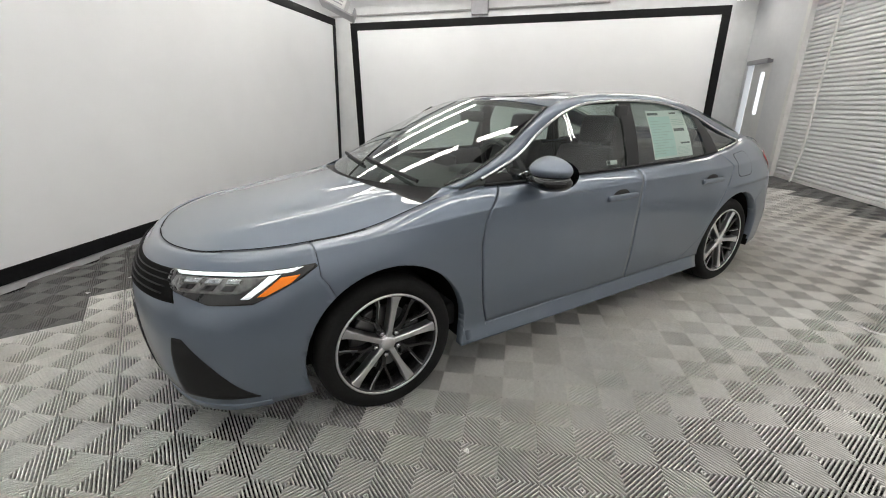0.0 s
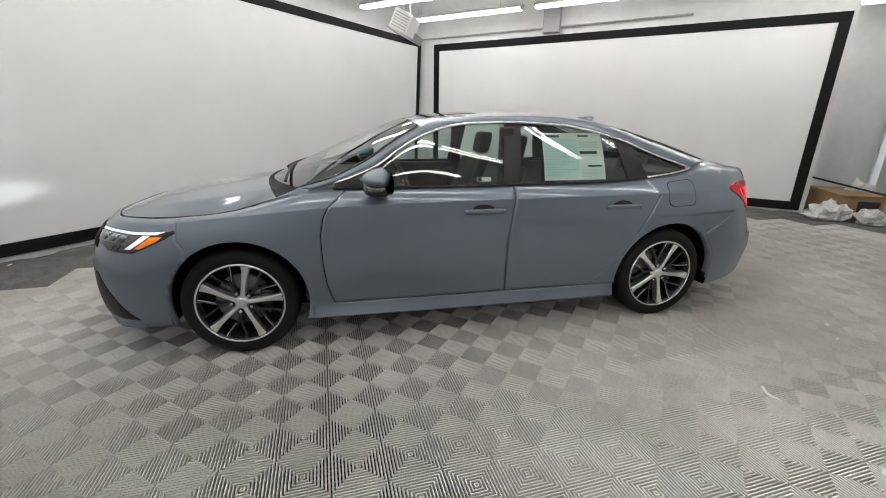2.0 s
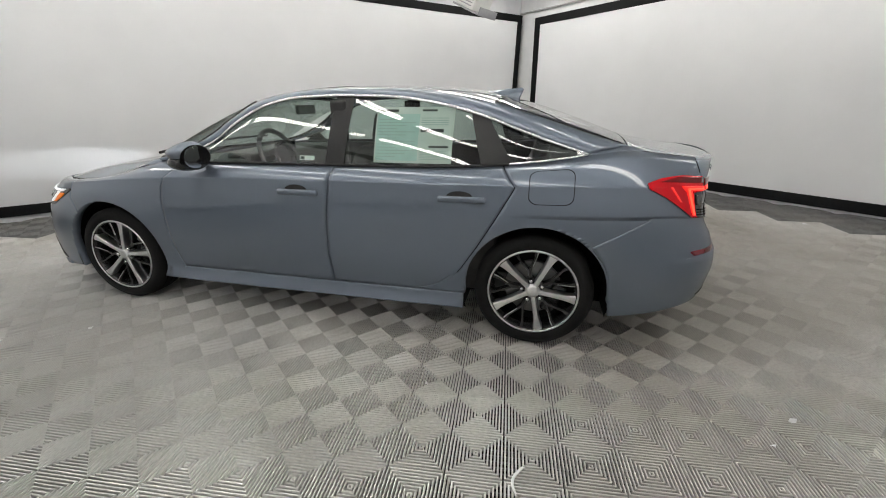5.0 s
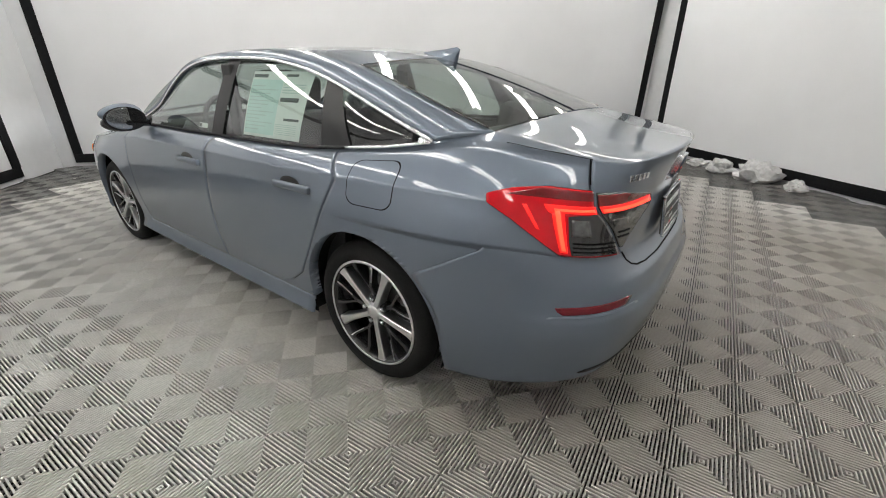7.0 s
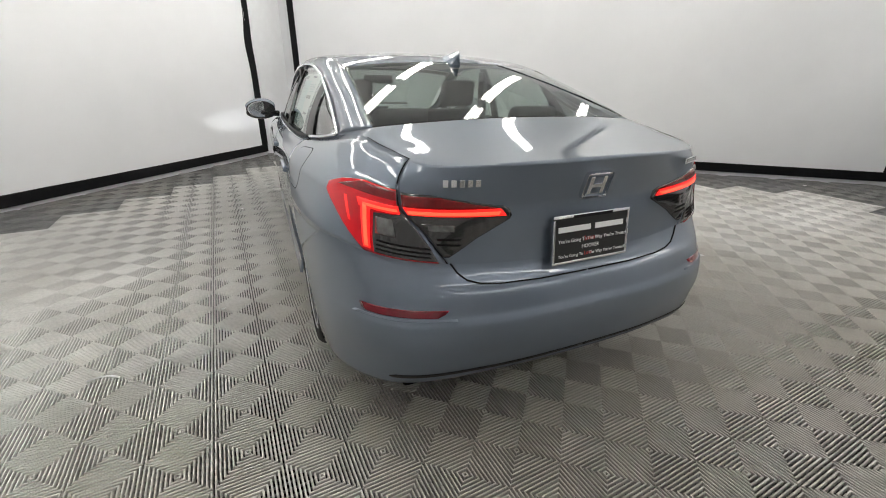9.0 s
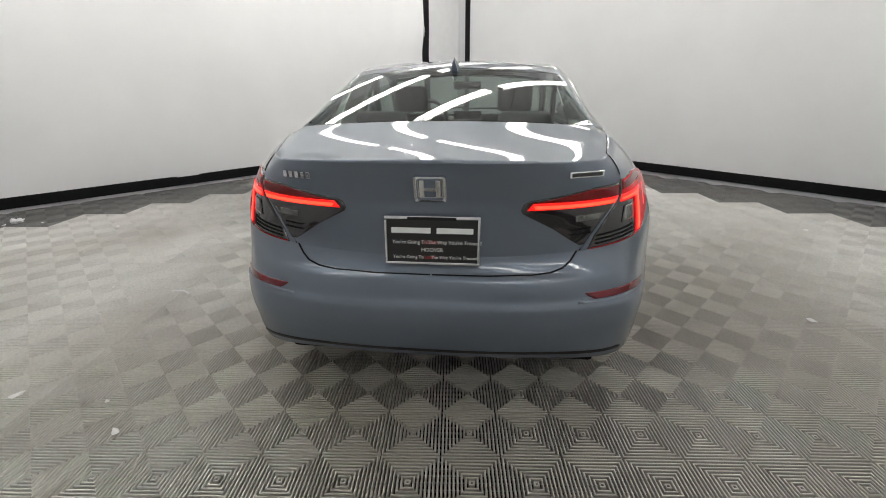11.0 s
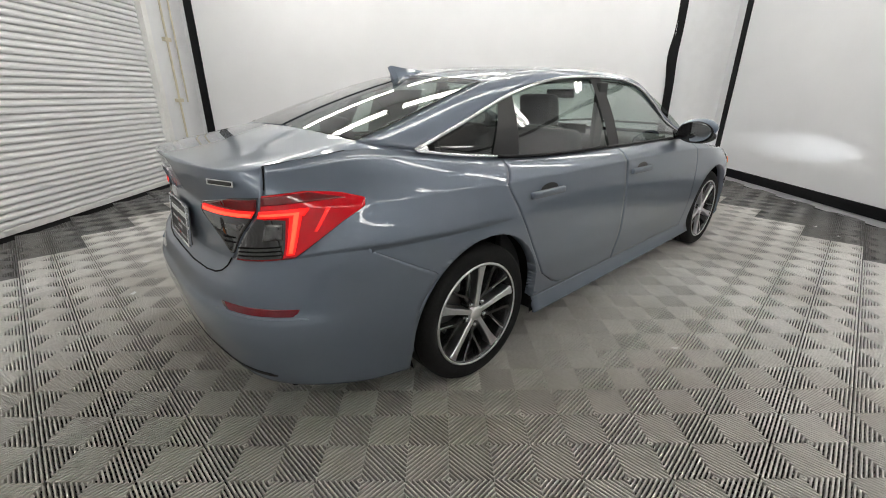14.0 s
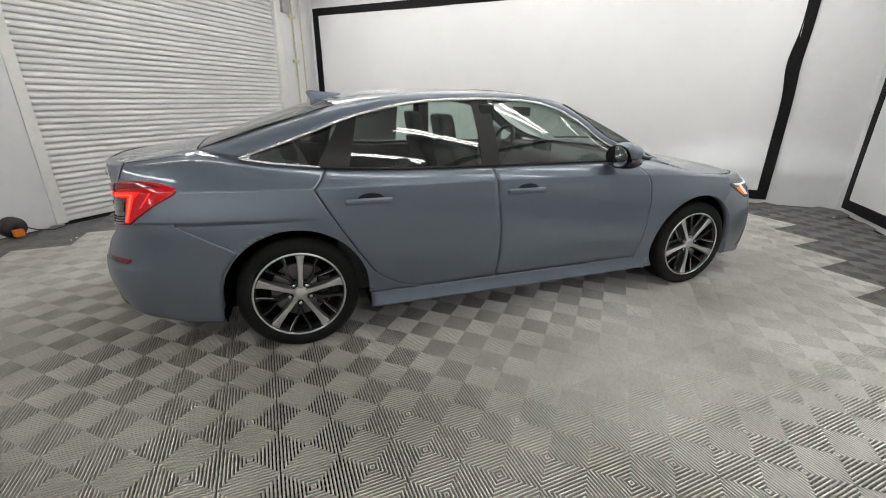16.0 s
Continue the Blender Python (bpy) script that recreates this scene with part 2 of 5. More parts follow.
def tube_bm(pts, r, n=8):
    """A round bar along a line of points."""
    bm = bmesh.new()
    rings = []
    pts = [Vector(p) for p in pts]
    for i, p in enumerate(pts):
        d = (pts[min(i + 1, len(pts) - 1)] - pts[max(i - 1, 0)]).normalized()
        a = d.cross(Vector((0, 0, 1)))
        if a.length < 1e-3:
            a = d.cross(Vector((1, 0, 0)))
        a.normalize()
        b = d.cross(a)
        rings.append([bm.verts.new(p + r * (math.cos(k / n * math.tau) * a + math.sin(k / n * math.tau) * b)) for k in range(n)])
    for q, w in zip(rings, rings[1:]):
        for k in range(n):
            bm.faces.new((q[k], q[(k + 1) % n], w[(k + 1) % n], w[k]))
    bm.faces.new(rings[0][::-1])
    bm.faces.new(rings[-1])
    bmesh.ops.recalc_face_normals(bm, faces=bm.faces)
    return bm


def lathe(profile, n=48):
    """Turns a line of (radius, y) round the y axis."""
    verts, faces = [], []
    for k in range(n):
        a = k / n * math.tau
        for r, y in profile:
            verts.append((r * math.cos(a), y, r * math.sin(a)))
    m = len(profile)
    for k in range(n):
        for j in range(m - 1):
            a, b = k * m + j, ((k + 1) % n) * m + j
            faces.append((a, a + 1, b + 1, b))
    return verts, faces


def room_box(name, u0, u1, v0, v1, z0, z1, mat, parent=None, label="", bevel=0.0):
    ob = part(name, box_bm(u0, u1, -v1, -v0, z0, z1, bevel), mat, parent, label)
    if parent is None:
        ob.matrix_basis = ROOM_M
    return ob


def setting(ob, label, category):
    return tagged(ob, label, category, kind="structure")


# ---- room ----
W = 0.2
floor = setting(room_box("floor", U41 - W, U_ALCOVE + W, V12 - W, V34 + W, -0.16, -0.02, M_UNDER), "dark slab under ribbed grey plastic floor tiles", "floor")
ceiling = setting(room_box("ceiling", U41 - W, U_ALCOVE + W, V12 - W, V34 + W, CEIL, CEIL + 0.15, M_CEIL), "pale painted ceiling above hanging strip lights", "ceiling")
wall_a = setting(room_box("wall_a", U41 - W, U23 + 2.3, V12 - W, V12, -0.16, CEIL, M_WALL), "white painted wall behind a bordered screen", "wall")
wall_b = setting(room_box("wall_b", U23, U23 + 0.25, V12, V_STEP, -0.16, CEIL, M_UPPER), "pale grey painted wall above a bordered screen", "wall")
wall_alcove = setting(room_box("wall_alcove", U_ALCOVE, U_ALCOVE + W, V12, V34 + W, -0.16, CEIL, M_UPPER), "pale grey wall of the alcove", "wall")
wall_d = setting(room_box("wall_d", U41 - W, U41, V12, V34 + W, -0.16, CEIL, M_WALL), "white painted wall behind a bordered screen", "wall")

# wall with the two roller shutters and the side door: piers and heads
R1, R2, DOOR = (-3.0, 0.6), (1.9, 5.5), (6.28, 7.18)
SH_TOP = 3.3
piers = [(U41, R1[0], 0), (R1[1], R2[0], 0), (R2[1], DOOR[0], 0), (DOOR[1], U_ALCOVE, 0), (R1[0], R1[1], SH_TOP), (R2[0], R2[1], SH_TOP), (DOOR[0], DOOR[1], 2.04)]
wall_c = setting(part("wall_c", join_bm(*[box_bm(a, b, -V34 - W, -V34, z if z else -0.16, CEIL) for a, b, z in piers]), M_WALL), "white painted wall with two roller shutters", "wall")
wall_c.matrix_basis = ROOM_M


def screen(name, axis, a0, a1, at, z0, z1, inward, label, thick=0.03, border=0.12, bowed=0.0, lean=0.0):
    """A white vinyl screen with a flat black border, hung on a wall. axis: the room direction it runs along. lean: how far its
    top stands off the wall at the far end."""
    root = empty(name, ROOM_M.copy())
    d0, d1 = sorted((at + inward * 0.002, at + inward * thick))

    def slab(nm, p0, p1, q0, q1, mat, extra=0.0):
        e0, e1 = (d0, d1 + extra) if inward > 0 else (d0 - extra, d1)
        if axis == "u":
            return part(nm, box_bm(p0, p1, -e1, -e0, q0, q1, 0.003, 1), mat, root)
        return part(nm, box_bm(e0, e1, -p1, -p0, q0, q1, 0.003, 1), mat, root)
    # the sheet, gently rippled
    n, k = 60, 24
    verts, faces = [], []
    for j in range(k + 1):
        for i in range(n + 1):
            p, q = a0 + border * .9 + (a1 - a0 - border * 1.8) * i / n, z0 + border * .9 + (z1 - z0 - border * 1.8) * j / k
            r = (noise.noise(Vector((p * 1.3, q * 0.5, at))) * 0.01 + noise.noise(Vector((p * 3.1 + q, q * 0.8, at + 9))) * 0.004) * bowed
            if bowed > 2:
                # slack folds hanging from the corner nearest the next screen
                r += 0.022 * max(0, min(1, (q - 1.3) / 1.2)) * max(0, 1 - (p - a0) / 1.3) * math.sin(p * 17 + q * 3.5)
            d = at + inward * (thick * 0.6 + max(r, -thick * 0.5))
            verts.append((p, -d, q) if axis == "u" else (d, -p, q))
    for j in range(k):
        for i in range(n):
            a = j * (n + 1) + i
            faces.append((a, a + 1, a + n + 2, a + n + 1))
    mesh_ob("sheet", verts, faces, M_SCREEN, root, smooth=True)
    for k in range(6 if lean else 1):
        m = 6 if lean else 1
        slab("border_top", a0 + (a1 - a0) * k / m, a0 + (a1 - a0) * (k + 1) / m, z1 - border, z1, M_BLACK)
    slab("border_bottom", a0, a1, z0, z0 + border, M_BLACK)
    if bowed > 2:
        # this edge is kinked where the sheet has slipped
        verts, faces = [], []
        for j in range(41):
            q = z0 + border + (z1 - z0 - 2 * border) * j / 40
            k = 0.05 * math.exp(-((q - 1.75) / 0.28) ** 2)
            for p, d in ((a0 + k * .4, at + .002), (a0 + k * .4, at + thick + .006), (a0 + border + k, at + thick + .006), (a0 + border + k, at + .002)):
                verts.append((d, -p, q))
        for j in range(40):
            for s in range(3):
                faces.append((j * 4 + s, j * 4 + s + 1, j * 4 + s + 5, j * 4 + s + 4))
        mesh_ob("border_side", verts, faces, M_BLACK, root)
    else:
        slab("border_side", a0, a0 + border, z0 + border, z1 - border, M_BLACK)
    slab("border_side", a1 - border, a1, z0 + border, z1 - border, M_BLACK)
    if lean:
        for ob in root.children:
            for w in ob.data.vertices:
                f = max(0, (w.co.x - a0) / (a1 - a0))
                w.co.y -= inward * lean * f * f * max(0, w.co.z / z1)
    return tagged(root, label, "screen")


screen("backdrop_screen", "u", -3.68, 5.2, V12, 0.05, 2.84, 1, "long white vinyl screen with a flat black border on the wall", bowed=1, lean=0.13)
screen("backdrop_screen", "v", -3.38, 3.2, U23, 0.03, 2.77, -1, "white vinyl screen with a black border beside the alcove", border=0.13, bowed=1)
screen("backdrop_screen", "v", -3.02, 4.38, U41, 0.04, 2.83, 1, "rippled white vinyl screen with a black border beside a shutter", bowed=2.2)


# ---- roller shutters ----
def shutter(u0, u1):
    root = empty("roller_shutter", ROOM_M.copy())
    pitch = 0.065
    n = int(SH_TOP / pitch)
    prof = [(-0.006, 0.0), (0.02, 0.003), (0.031, 0.012), (0.034, 0.026), (0.028, 0.044), (0.012, 0.058), (-0.006, 0.0645)]
    verts, faces = [], []
    for x in (u0 + 0.03, u1 - 0.03):
        verts += [(x, d, z) for d, z in prof]
    m = len(prof)
    for j in range(m - 1):
        faces.append((j, m + j, m + j + 1, j + 1))
    first = None
    for k in range(n):
        if first is None:
            first = mesh_ob("slat", verts, faces, M_SHUTTER, root)
            ob = first
        else:
            ob = new("slat", first.data)
            ob.parent = root
        ob.location = (0, -V34 - 0.09, 0.06 + k * pitch)
    part("bottom_bar", box_bm(u0 + 0.03, u1 - 0.03, -V34 - 0.1, -V34 - 0.05, 0.0, 0.06, 0.006), M_WHITE, root)
    for a, b in ((u0 - 0.07, u0 + 0.035), (u1 - 0.035, u1 + 0.07)):
        part("guide_rail", box_bm(a, b, -V34 - 0.07, -V34 + 0.018, 0.0, SH_TOP, 0.006), M_WHITE, root)
    return root


tagged(shutter(*R1), "closed white slatted roller shutter beside a bordered screen", "roller shutter", "roller shutters")
tagged(shutter(*R2), "closed white slatted roller shutter with a pull cord", "roller shutter", "roller shutters")
cord = part("pull_cord", tube_bm([(4.66, -V34 + 0.03, SH_TOP - .1), (4.7, -V34 + 0.035, 1.6), (4.68, -V34 + 0.04, 0.5), (4.78, -V34 + 0.05, 0.02)], 0.016), M_WHITE)
cord.matrix_basis = ROOM_M
tagged(cord, "white pull cord hanging down a roller shutter", "cord")

# side door
door = empty("door_1", ROOM_M.copy())
part("leaf", box_bm(DOOR[0] + 0.02, DOOR[1] - 0.14, -V34 - 0.1, -V34 - 0.05, 0.01, 2.0, 0.004), M_WHITE, door)
part("lit_gap", box_bm(DOOR[1] - 0.1, DOOR[1] - 0.045, -V34 - 0.12, -V34 - 0.09, 0.02, 2.0), M_DAY, door, "daylight through the gap at the door's edge")
part("lit_pane", box_bm(DOOR[0] + 0.3, DOOR[0] + 0.42, -V34 - 0.05, -V34 - 0.044, 1.05, 1.82), M_DAY, door, "narrow bright pane")
part("closer", box_bm(DOOR[0] + 0.1, DOOR[1] - 0.02, -V34 - 0.05, -V34 + 0.05, 1.98, 2.06, 0.01), M_GREYDUCT, door)
setting(door, "white side door ajar with daylight at its edge", "door")

# conduits beside the first shutter
conduit = empty("conduit", ROOM_M.copy())
part("pipe", tube_bm([(R1[0] - 0.35, -V34 + 0.03, 0.12), (R1[0] - 0.35, -V34 + 0.03, 3.4)], 0.014), M_CONDUIT, conduit)
part("pipe", tube_bm([(R1[0] - 0.55, -V34 + 0.03, 1.1), (R1[0] - 0.55, -V34 + 0.03, 3.4)], 0.011), M_CONDUIT, conduit)
for z in (0.45, 1.1, 1.9, 2.6):
    part("clip", box_bm(R1[0] - 0.42, R1[0] - 0.28, -V34, -V34 + 0.05, z, z + 0.05, 0.006), M_CONDUIT, conduit)
part("junction_box", box_bm(R1[0] - 0.26, R1[0] - 0.12, -V34, -V34 + 0.06, 2.66, 2.85, 0.008), M_METAL, conduit)
tagged(conduit, "cream conduit pipes clipped to the wall beside a shutter", "conduit")

# hand chain and reel between the shutters
reel = empty("hose_reel", ROOM_M @ Matrix.Translation((1.08, -V34 + 0.16, 0.0)) @ Matrix.Scale(0.68, 4))
v_, f_ = lathe([(0.02, -0.07), (0.14, -0.07), (0.15, -0.05), (0.13, -0.03), (0.13, 0.03), (0.15, 0.05), (0.14, 0.07), (0.02, 0.07)], 28)
mesh_ob("drum", [(x, y, z + 0.15) for x, y, z in v_], f_, M_RUBBER_BLK, reel, smooth=True)
part("label_block", box_bm(-0.06, 0.05, 0.07, 0.16, 0.03, 0.13, 0.012), M_ORANGE, reel, "orange plastic block")
part("lead", tube_bm([(-0.13, 0.02, 0.12), (-0.25, 0.05, 0.05), (-0.42, 0.08, 0.012), (-0.62, 0.02, 0.01)], 0.008), M_RUBBER_BLK, reel)
tagged(reel, "black cable reel with an orange block on the floor", "reel")
chain = empty("hand_chain", ROOM_M.copy())
link_v, link_f = lathe([(0.011, -0.003), (0.017, 0.0), (0.011, 0.003)], 10)
link = None
for side in (0.0, 0.07):
    for k in range(70):
        if link is None:
            link = mesh_ob("link", link_v, link_f, M_METAL, chain)
            ob = link
        else:
            ob = new("link", link.data)
            ob.parent = chain
        ob.location = (1.4 + side, -V34 + 0.05, 0.15 + k * 0.03)
        ob.rotation_euler = (0, 0, (k % 2) * 1.57)
tagged(chain, "steel hand chain hanging on the wall between shutters", "chain")

# upper wall: conduit, duct and strip lights
rail = part("pipe_run", tube_bm([(U23 - 0.05, -V12 - 0.05, 2.88), (U23 - 0.05, 0.0, 2.89), (U23 - 0.05, -1.3, 2.9)], 0.018), M_METAL)
rail.matrix_basis = ROOM_M
tagged(rail, "thin pipe run along the wall above the screen", "pipe")
duct = part("wall_duct", box_bm(U23 - 0.12, U23 - 0.002, 0.75, 1.05, 2.8, CEIL - 0.002, 0.01), M_GREYDUCT)
duct.matrix_basis = ROOM_M
tagged(duct, "grey boxed riser on the wall above the screen", "duct")


def strip_light(u, v, z, length=2.4):
    root = empty("strip_light", ROOM_M @ Matrix.Translation((u, -v, z)))
    bm = bmesh.new()
    prof = [(-0.075, 0.012), (-0.045, 0.06), (0.045, 0.06), (0.075, 0.012), (0.071, 0.008), (0.04, 0.05), (-0.04, 0.05), (-0.071, 0.008)]
    a = [bm.verts.new((x, -length / 2, q)) for x, q in prof]
    b = [bm.verts.new((x, length / 2, q)) for x, q in prof]
    for k in range(8):
        bm.faces.new((a[k], a[(k + 1) % 8], b[(k + 1) % 8], b[k]))
    bm.faces.new(a)
    bm.faces.new(b[::-1])
    bmesh.ops.recalc_face_normals(bm, faces=bm.faces)
    part("housing", bm, M_WHITE, root)
    for x in (-0.045, 0.045):
        part("tube", tube_bm([(x, -length / 2 + 0.04, -0.012), (x, length / 2 - 0.04, -0.012)], 0.02), M_TUBE, root, "lit tube")
    for y in (-length / 2 + .02, length / 2 - .02):
        part("end_socket", box_bm(-.062, .062, y - .012, y + .012, -.03, .05, .004), M_WHITE, root)
    for y in (-length / 3, length / 3):
        part("hanger", tube_bm([(0, y, 0.06), (0, y, CEIL - z - 0.001)], 0.005, 6), M_METAL, root)
    return tagged(root, "white strip light with two lit tubes hanging from the ceiling", "strip light", "strip lights")


strip_first = None
for u in (-3.0, -1.75, -0.5, 0.75, 2.0, 3.25, 4.5):
    for v in (-2.4, 0.2, 2.8):
        if 1 < u < 4 and 0 < v < 1 or 1 < u < 3 and v > 1:
            continue
        if strip_first is None:
            strip_first = strip_light(u, v, 3.08)
        else:
            copy_thing(strip_first, ROOM_M @ Matrix.Translation((u, -v, 3.08)))

# one more strip light, unseen, added only to brighten the alcove
copy_thing(strip_first, ROOM_M @ Matrix.Translation((6.4, -3.1, 3.08)))

# unit heater hanging in the corner
heater = empty("unit_heater", ROOM_M @ Matrix.Translation((3.25, 2.72, 2.74)) @ pose(0, 0, 0, 26, 0, 20))
part("body", box_bm(-0.24, 0.24, -0.16, 0.16, -0.14, 0.16, 0.02), M_WHITE, heater)
for k in range(6):
    part("louvre", box_bm(-0.255, -0.235, -0.12, 0.12, -0.1 + k * 0.04, -0.085 + k * 0.04), M_GREYDUCT, heater)
part("outlet_hood", join_bm(box_bm(-0.26, 0.26, -0.30, 0.2, -0.165, -0.14, 0.006), box_bm(-0.26, 0.26, -0.3, -.28, -0.165, -.05, .006)), M_GREYDUCT, heater, "grey metal outlet hood")
for x in (-0.2, 0.2):
    part("hanger", tube_bm([(x, 0, 0.12), (x, (CEIL - 2.8) * math.tan(radians(26)), CEIL - 2.8)], 0.006, 6), M_METAL, heater)
tagged(heater, "white unit heater with grey hood hanging from the ceiling", "heater")

# ---- car: the lower body as a smooth net of levels (rows) from nose to tail (columns) ----
NET = [
    # x, y, then z per column; from the bottom edge upwards
    ("-2.20 -2.19 -2.12 -2.00 -1.86 -1.66 -1.35 -.93 -.50 .20 .90 1.36 1.75 2.00 2.205 2.28 2.295",
     "0 .30 .56 .72 .80 .845 .86 .866 .868 .868 .868 .86 .838 .79 .645 .37 0",
     ".17 .17 .175 .185 .20 .215 .21 .205 .20 .198 .197 .20 .22 .255 .29 .31 .31"),
    ("-2.25 -2.235 -2.16 -2.03 -1.88 -1.66 -1.35 -.93 -.50 .20 .90 1.36 1.75 2.01 2.225 2.305 2.32",
     "0 .30 .56 .72 .805 .85 .868 .848 .846 .846 .848 .868 .85 .796 .65 .37 0",
     ".30 .30 .30 .30 .30 .30 .295 .285 .283 .281 .281 .29 .30 .33 .36 .37 .37"),
    ("-2.27 -2.25 -2.17 -2.03 -1.87 -1.65 -1.35 -.93 -.50 .20 .90 1.36 1.75 2.02 2.235 2.315 2.33",
     "0 .30 .56 .73 .815 .862 .88 .866 .870 .871 .870 .882 .862 .802 .655 .37 0",
     ".45 .45 .45 .45 .45 .45 .45 .45 .45 .45 .45 .45 .45 .46 .47 .47 .47"),
    ("-2.255 -2.235 -2.14 -1.99 -1.83 -1.64 -1.35 -.93 -.50 .20 .90 1.36 1.75 2.00 2.205 2.29 2.305",
     "0 .30 .56 .73 .815 .86 .884 .872 .874 .876 .876 .888 .862 .794 .645 .37 0",
     ".60 .60 .60 .60 .60 .60 .60 .60 .60 .60 .60 .60 .60 .605 .61 .60 .60"),
    ("-2.22 -2.19 -2.08 -1.93 -1.79 -1.62 -1.35 -.93 -.50 .20 .90 1.36 1.75 1.98 2.165 2.235 2.255",
     "0 .30 .56 .72 .80 .85 .874 .87 .874 .876 .876 .88 .852 .785 .625 .36 0",
     ".68 .685 .695 .70 .70 .71 .73 .73 .74 .74 .745 .745 .75 .75 .72 .69 .68"),
    ("-2.17 -2.13 -2.02 -1.88 -1.76 -1.60 -1.35 -.93 -.50 .20 .90 1.36 1.75 1.965 2.145 2.222 2.242",
     "0 .30 .55 .69 .765 .815 .845 .862 .868 .87 .866 .85 .80 .737 .61 .36 0",
     ".735 .745 .76 .77 .775 .79 .815 .85 .868 .876 .88 .885 .885 .88 .87 .86 .86"),
    ("-2.12 -2.08 -1.98 -1.85 -1.74 -1.58 -1.35 -.93 -.50 .20 .90 1.36 1.75 1.97 2.165 2.255 2.285",
     "0 .30 .52 .63 .68 .715 .735 .75 .785 .79 .775 .73 .65 .605 .53 .31 0",
     ".755 .765 .775 .785 .79 .80 .825 .93 .94 .945 .952 .984 1.038 1.02 .996 .999 1.002"),
]
CTRL = np.array([[[float(a) for a in line.split()] for line in level] for level in NET]).transpose(0, 2, 1)   # level, column, xyz
NLEV, NCOL = CTRL.shape[:2]


def catmull(p0, p1, p2, p3, f):
    return 0.5 * (2 * p1 + (p2 - p0) * f + (2 * p0 - 5 * p1 + 4 * p2 - p3) * f * f + (3 * p1 - p0 - 3 * p2 + p3) * f ** 3)


DENSE = np.linspace(0, NCOL - 1, 1601)
ROWS = {}


def dense_row(t):
    """The whole level t of the right half of the lower body (y > 0) as a fine line of points."""
    t = min(max(t, 0), NLEV - 1)
    key = round(t, 5)
    if key in ROWS:
        return ROWS[key]
    flip = np.array((1, -1, 1))
    ext = np.concatenate([CTRL[:, 1:2] * flip, CTRL, CTRL[:, -2:-1] * flip], axis=1)
    i = np.minimum(DENSE.astype(int), NCOL - 2)
    f = (DENSE - i)[None, :, None]
    row = catmull(ext[:, i], ext[:, i + 1], ext[:, i + 2], ext[:, i + 3], f)
    if t >= 5:
        g = t - 5
        bulge = 0.012 * math.sin(math.pi * g)
        p = row[5] * (1 - g) + row[6] * g + np.array((0, bulge * 0.7, bulge * 0.7))
    else:
        j = min(int(t), 4)
        lower = row[j - 1] if j > 0 else 2 * row[0] - row[1]
        upper = row[j + 2] if j + 2 <= 5 else 2 * row[5] - row[4]
        p = catmull(lower, row[j], row[j + 1], upper, t - j)
    # rear end: a ledge under the boot lid and a swage line under the reflectors
    ledge = -.013 * np.interp(t, (3.17, 3.3, 4.0, 4.5), (0, 1, .6, 0)) * np.interp(DENSE, (14.3, 14.9), (0, 1))
    swage = .011 * np.interp(t, (1.4, 2.42, 2.56), (0, 1, 0)) * np.interp(DENSE, (12.9, 13.5), (0, 1))
    side = np.clip((15 - DENSE) * .6, 0, 1)
    p[:, 0] += ledge + swage * (1 - .4 * side)
    p[:, 1] += swage * .6 * side
    p[0, 1] = p[-1, 1] = 0
    ROWS[key] = p
    return p


def skin(s, t):
    """A point of the right half of the lower body. s: column 0..16, t: level 0..6."""
    row = dense_row(t)
    q = min(max(s, 0), NCOL - 1) * 100
    i = min(int(q), len(row) - 2)
    return row[i] + (row[i + 1] - row[i]) * (q - i)


def s_at_x(x, t, lo=3.0, hi=14.5):
    a, b = int(lo * 100), int(hi * 100) + 1
    return float(np.interp(x, dense_row(t)[a:b, 0], DENSE[a:b]))


def interp(v, table):
    return float(np.interp(v, [a for a, _ in table], [b for _, b in table]))


def skin_grid(rows, n, off=0.0):
    """rows: (t, s0, s1). Points, moved outwards by off."""
    G = []
    for t, s0, s1 in rows:
        line = []
        for k in range(n + 1):
            s = s0 + (s1 - s0) * k / n
            p = skin(s, t)
            if off:
                e = 0.02
                q = np.cross(skin(s + e, t) - skin(s - e, t), skin(s, min(t + e, 6)) - skin(s, max(t - e, 0)))
                q = -q / (np.linalg.norm(q) + 1e-9)
                if np.dot(q, (np.sign(p[0]) * max(0, abs(p[0]) - 1.5), 1 if p[1] > .05 else 0, 0.05)) < 0:
                    q = -q
                p = p + q * off
            line.append(p)
        G.append(line)
    return np.array(G)


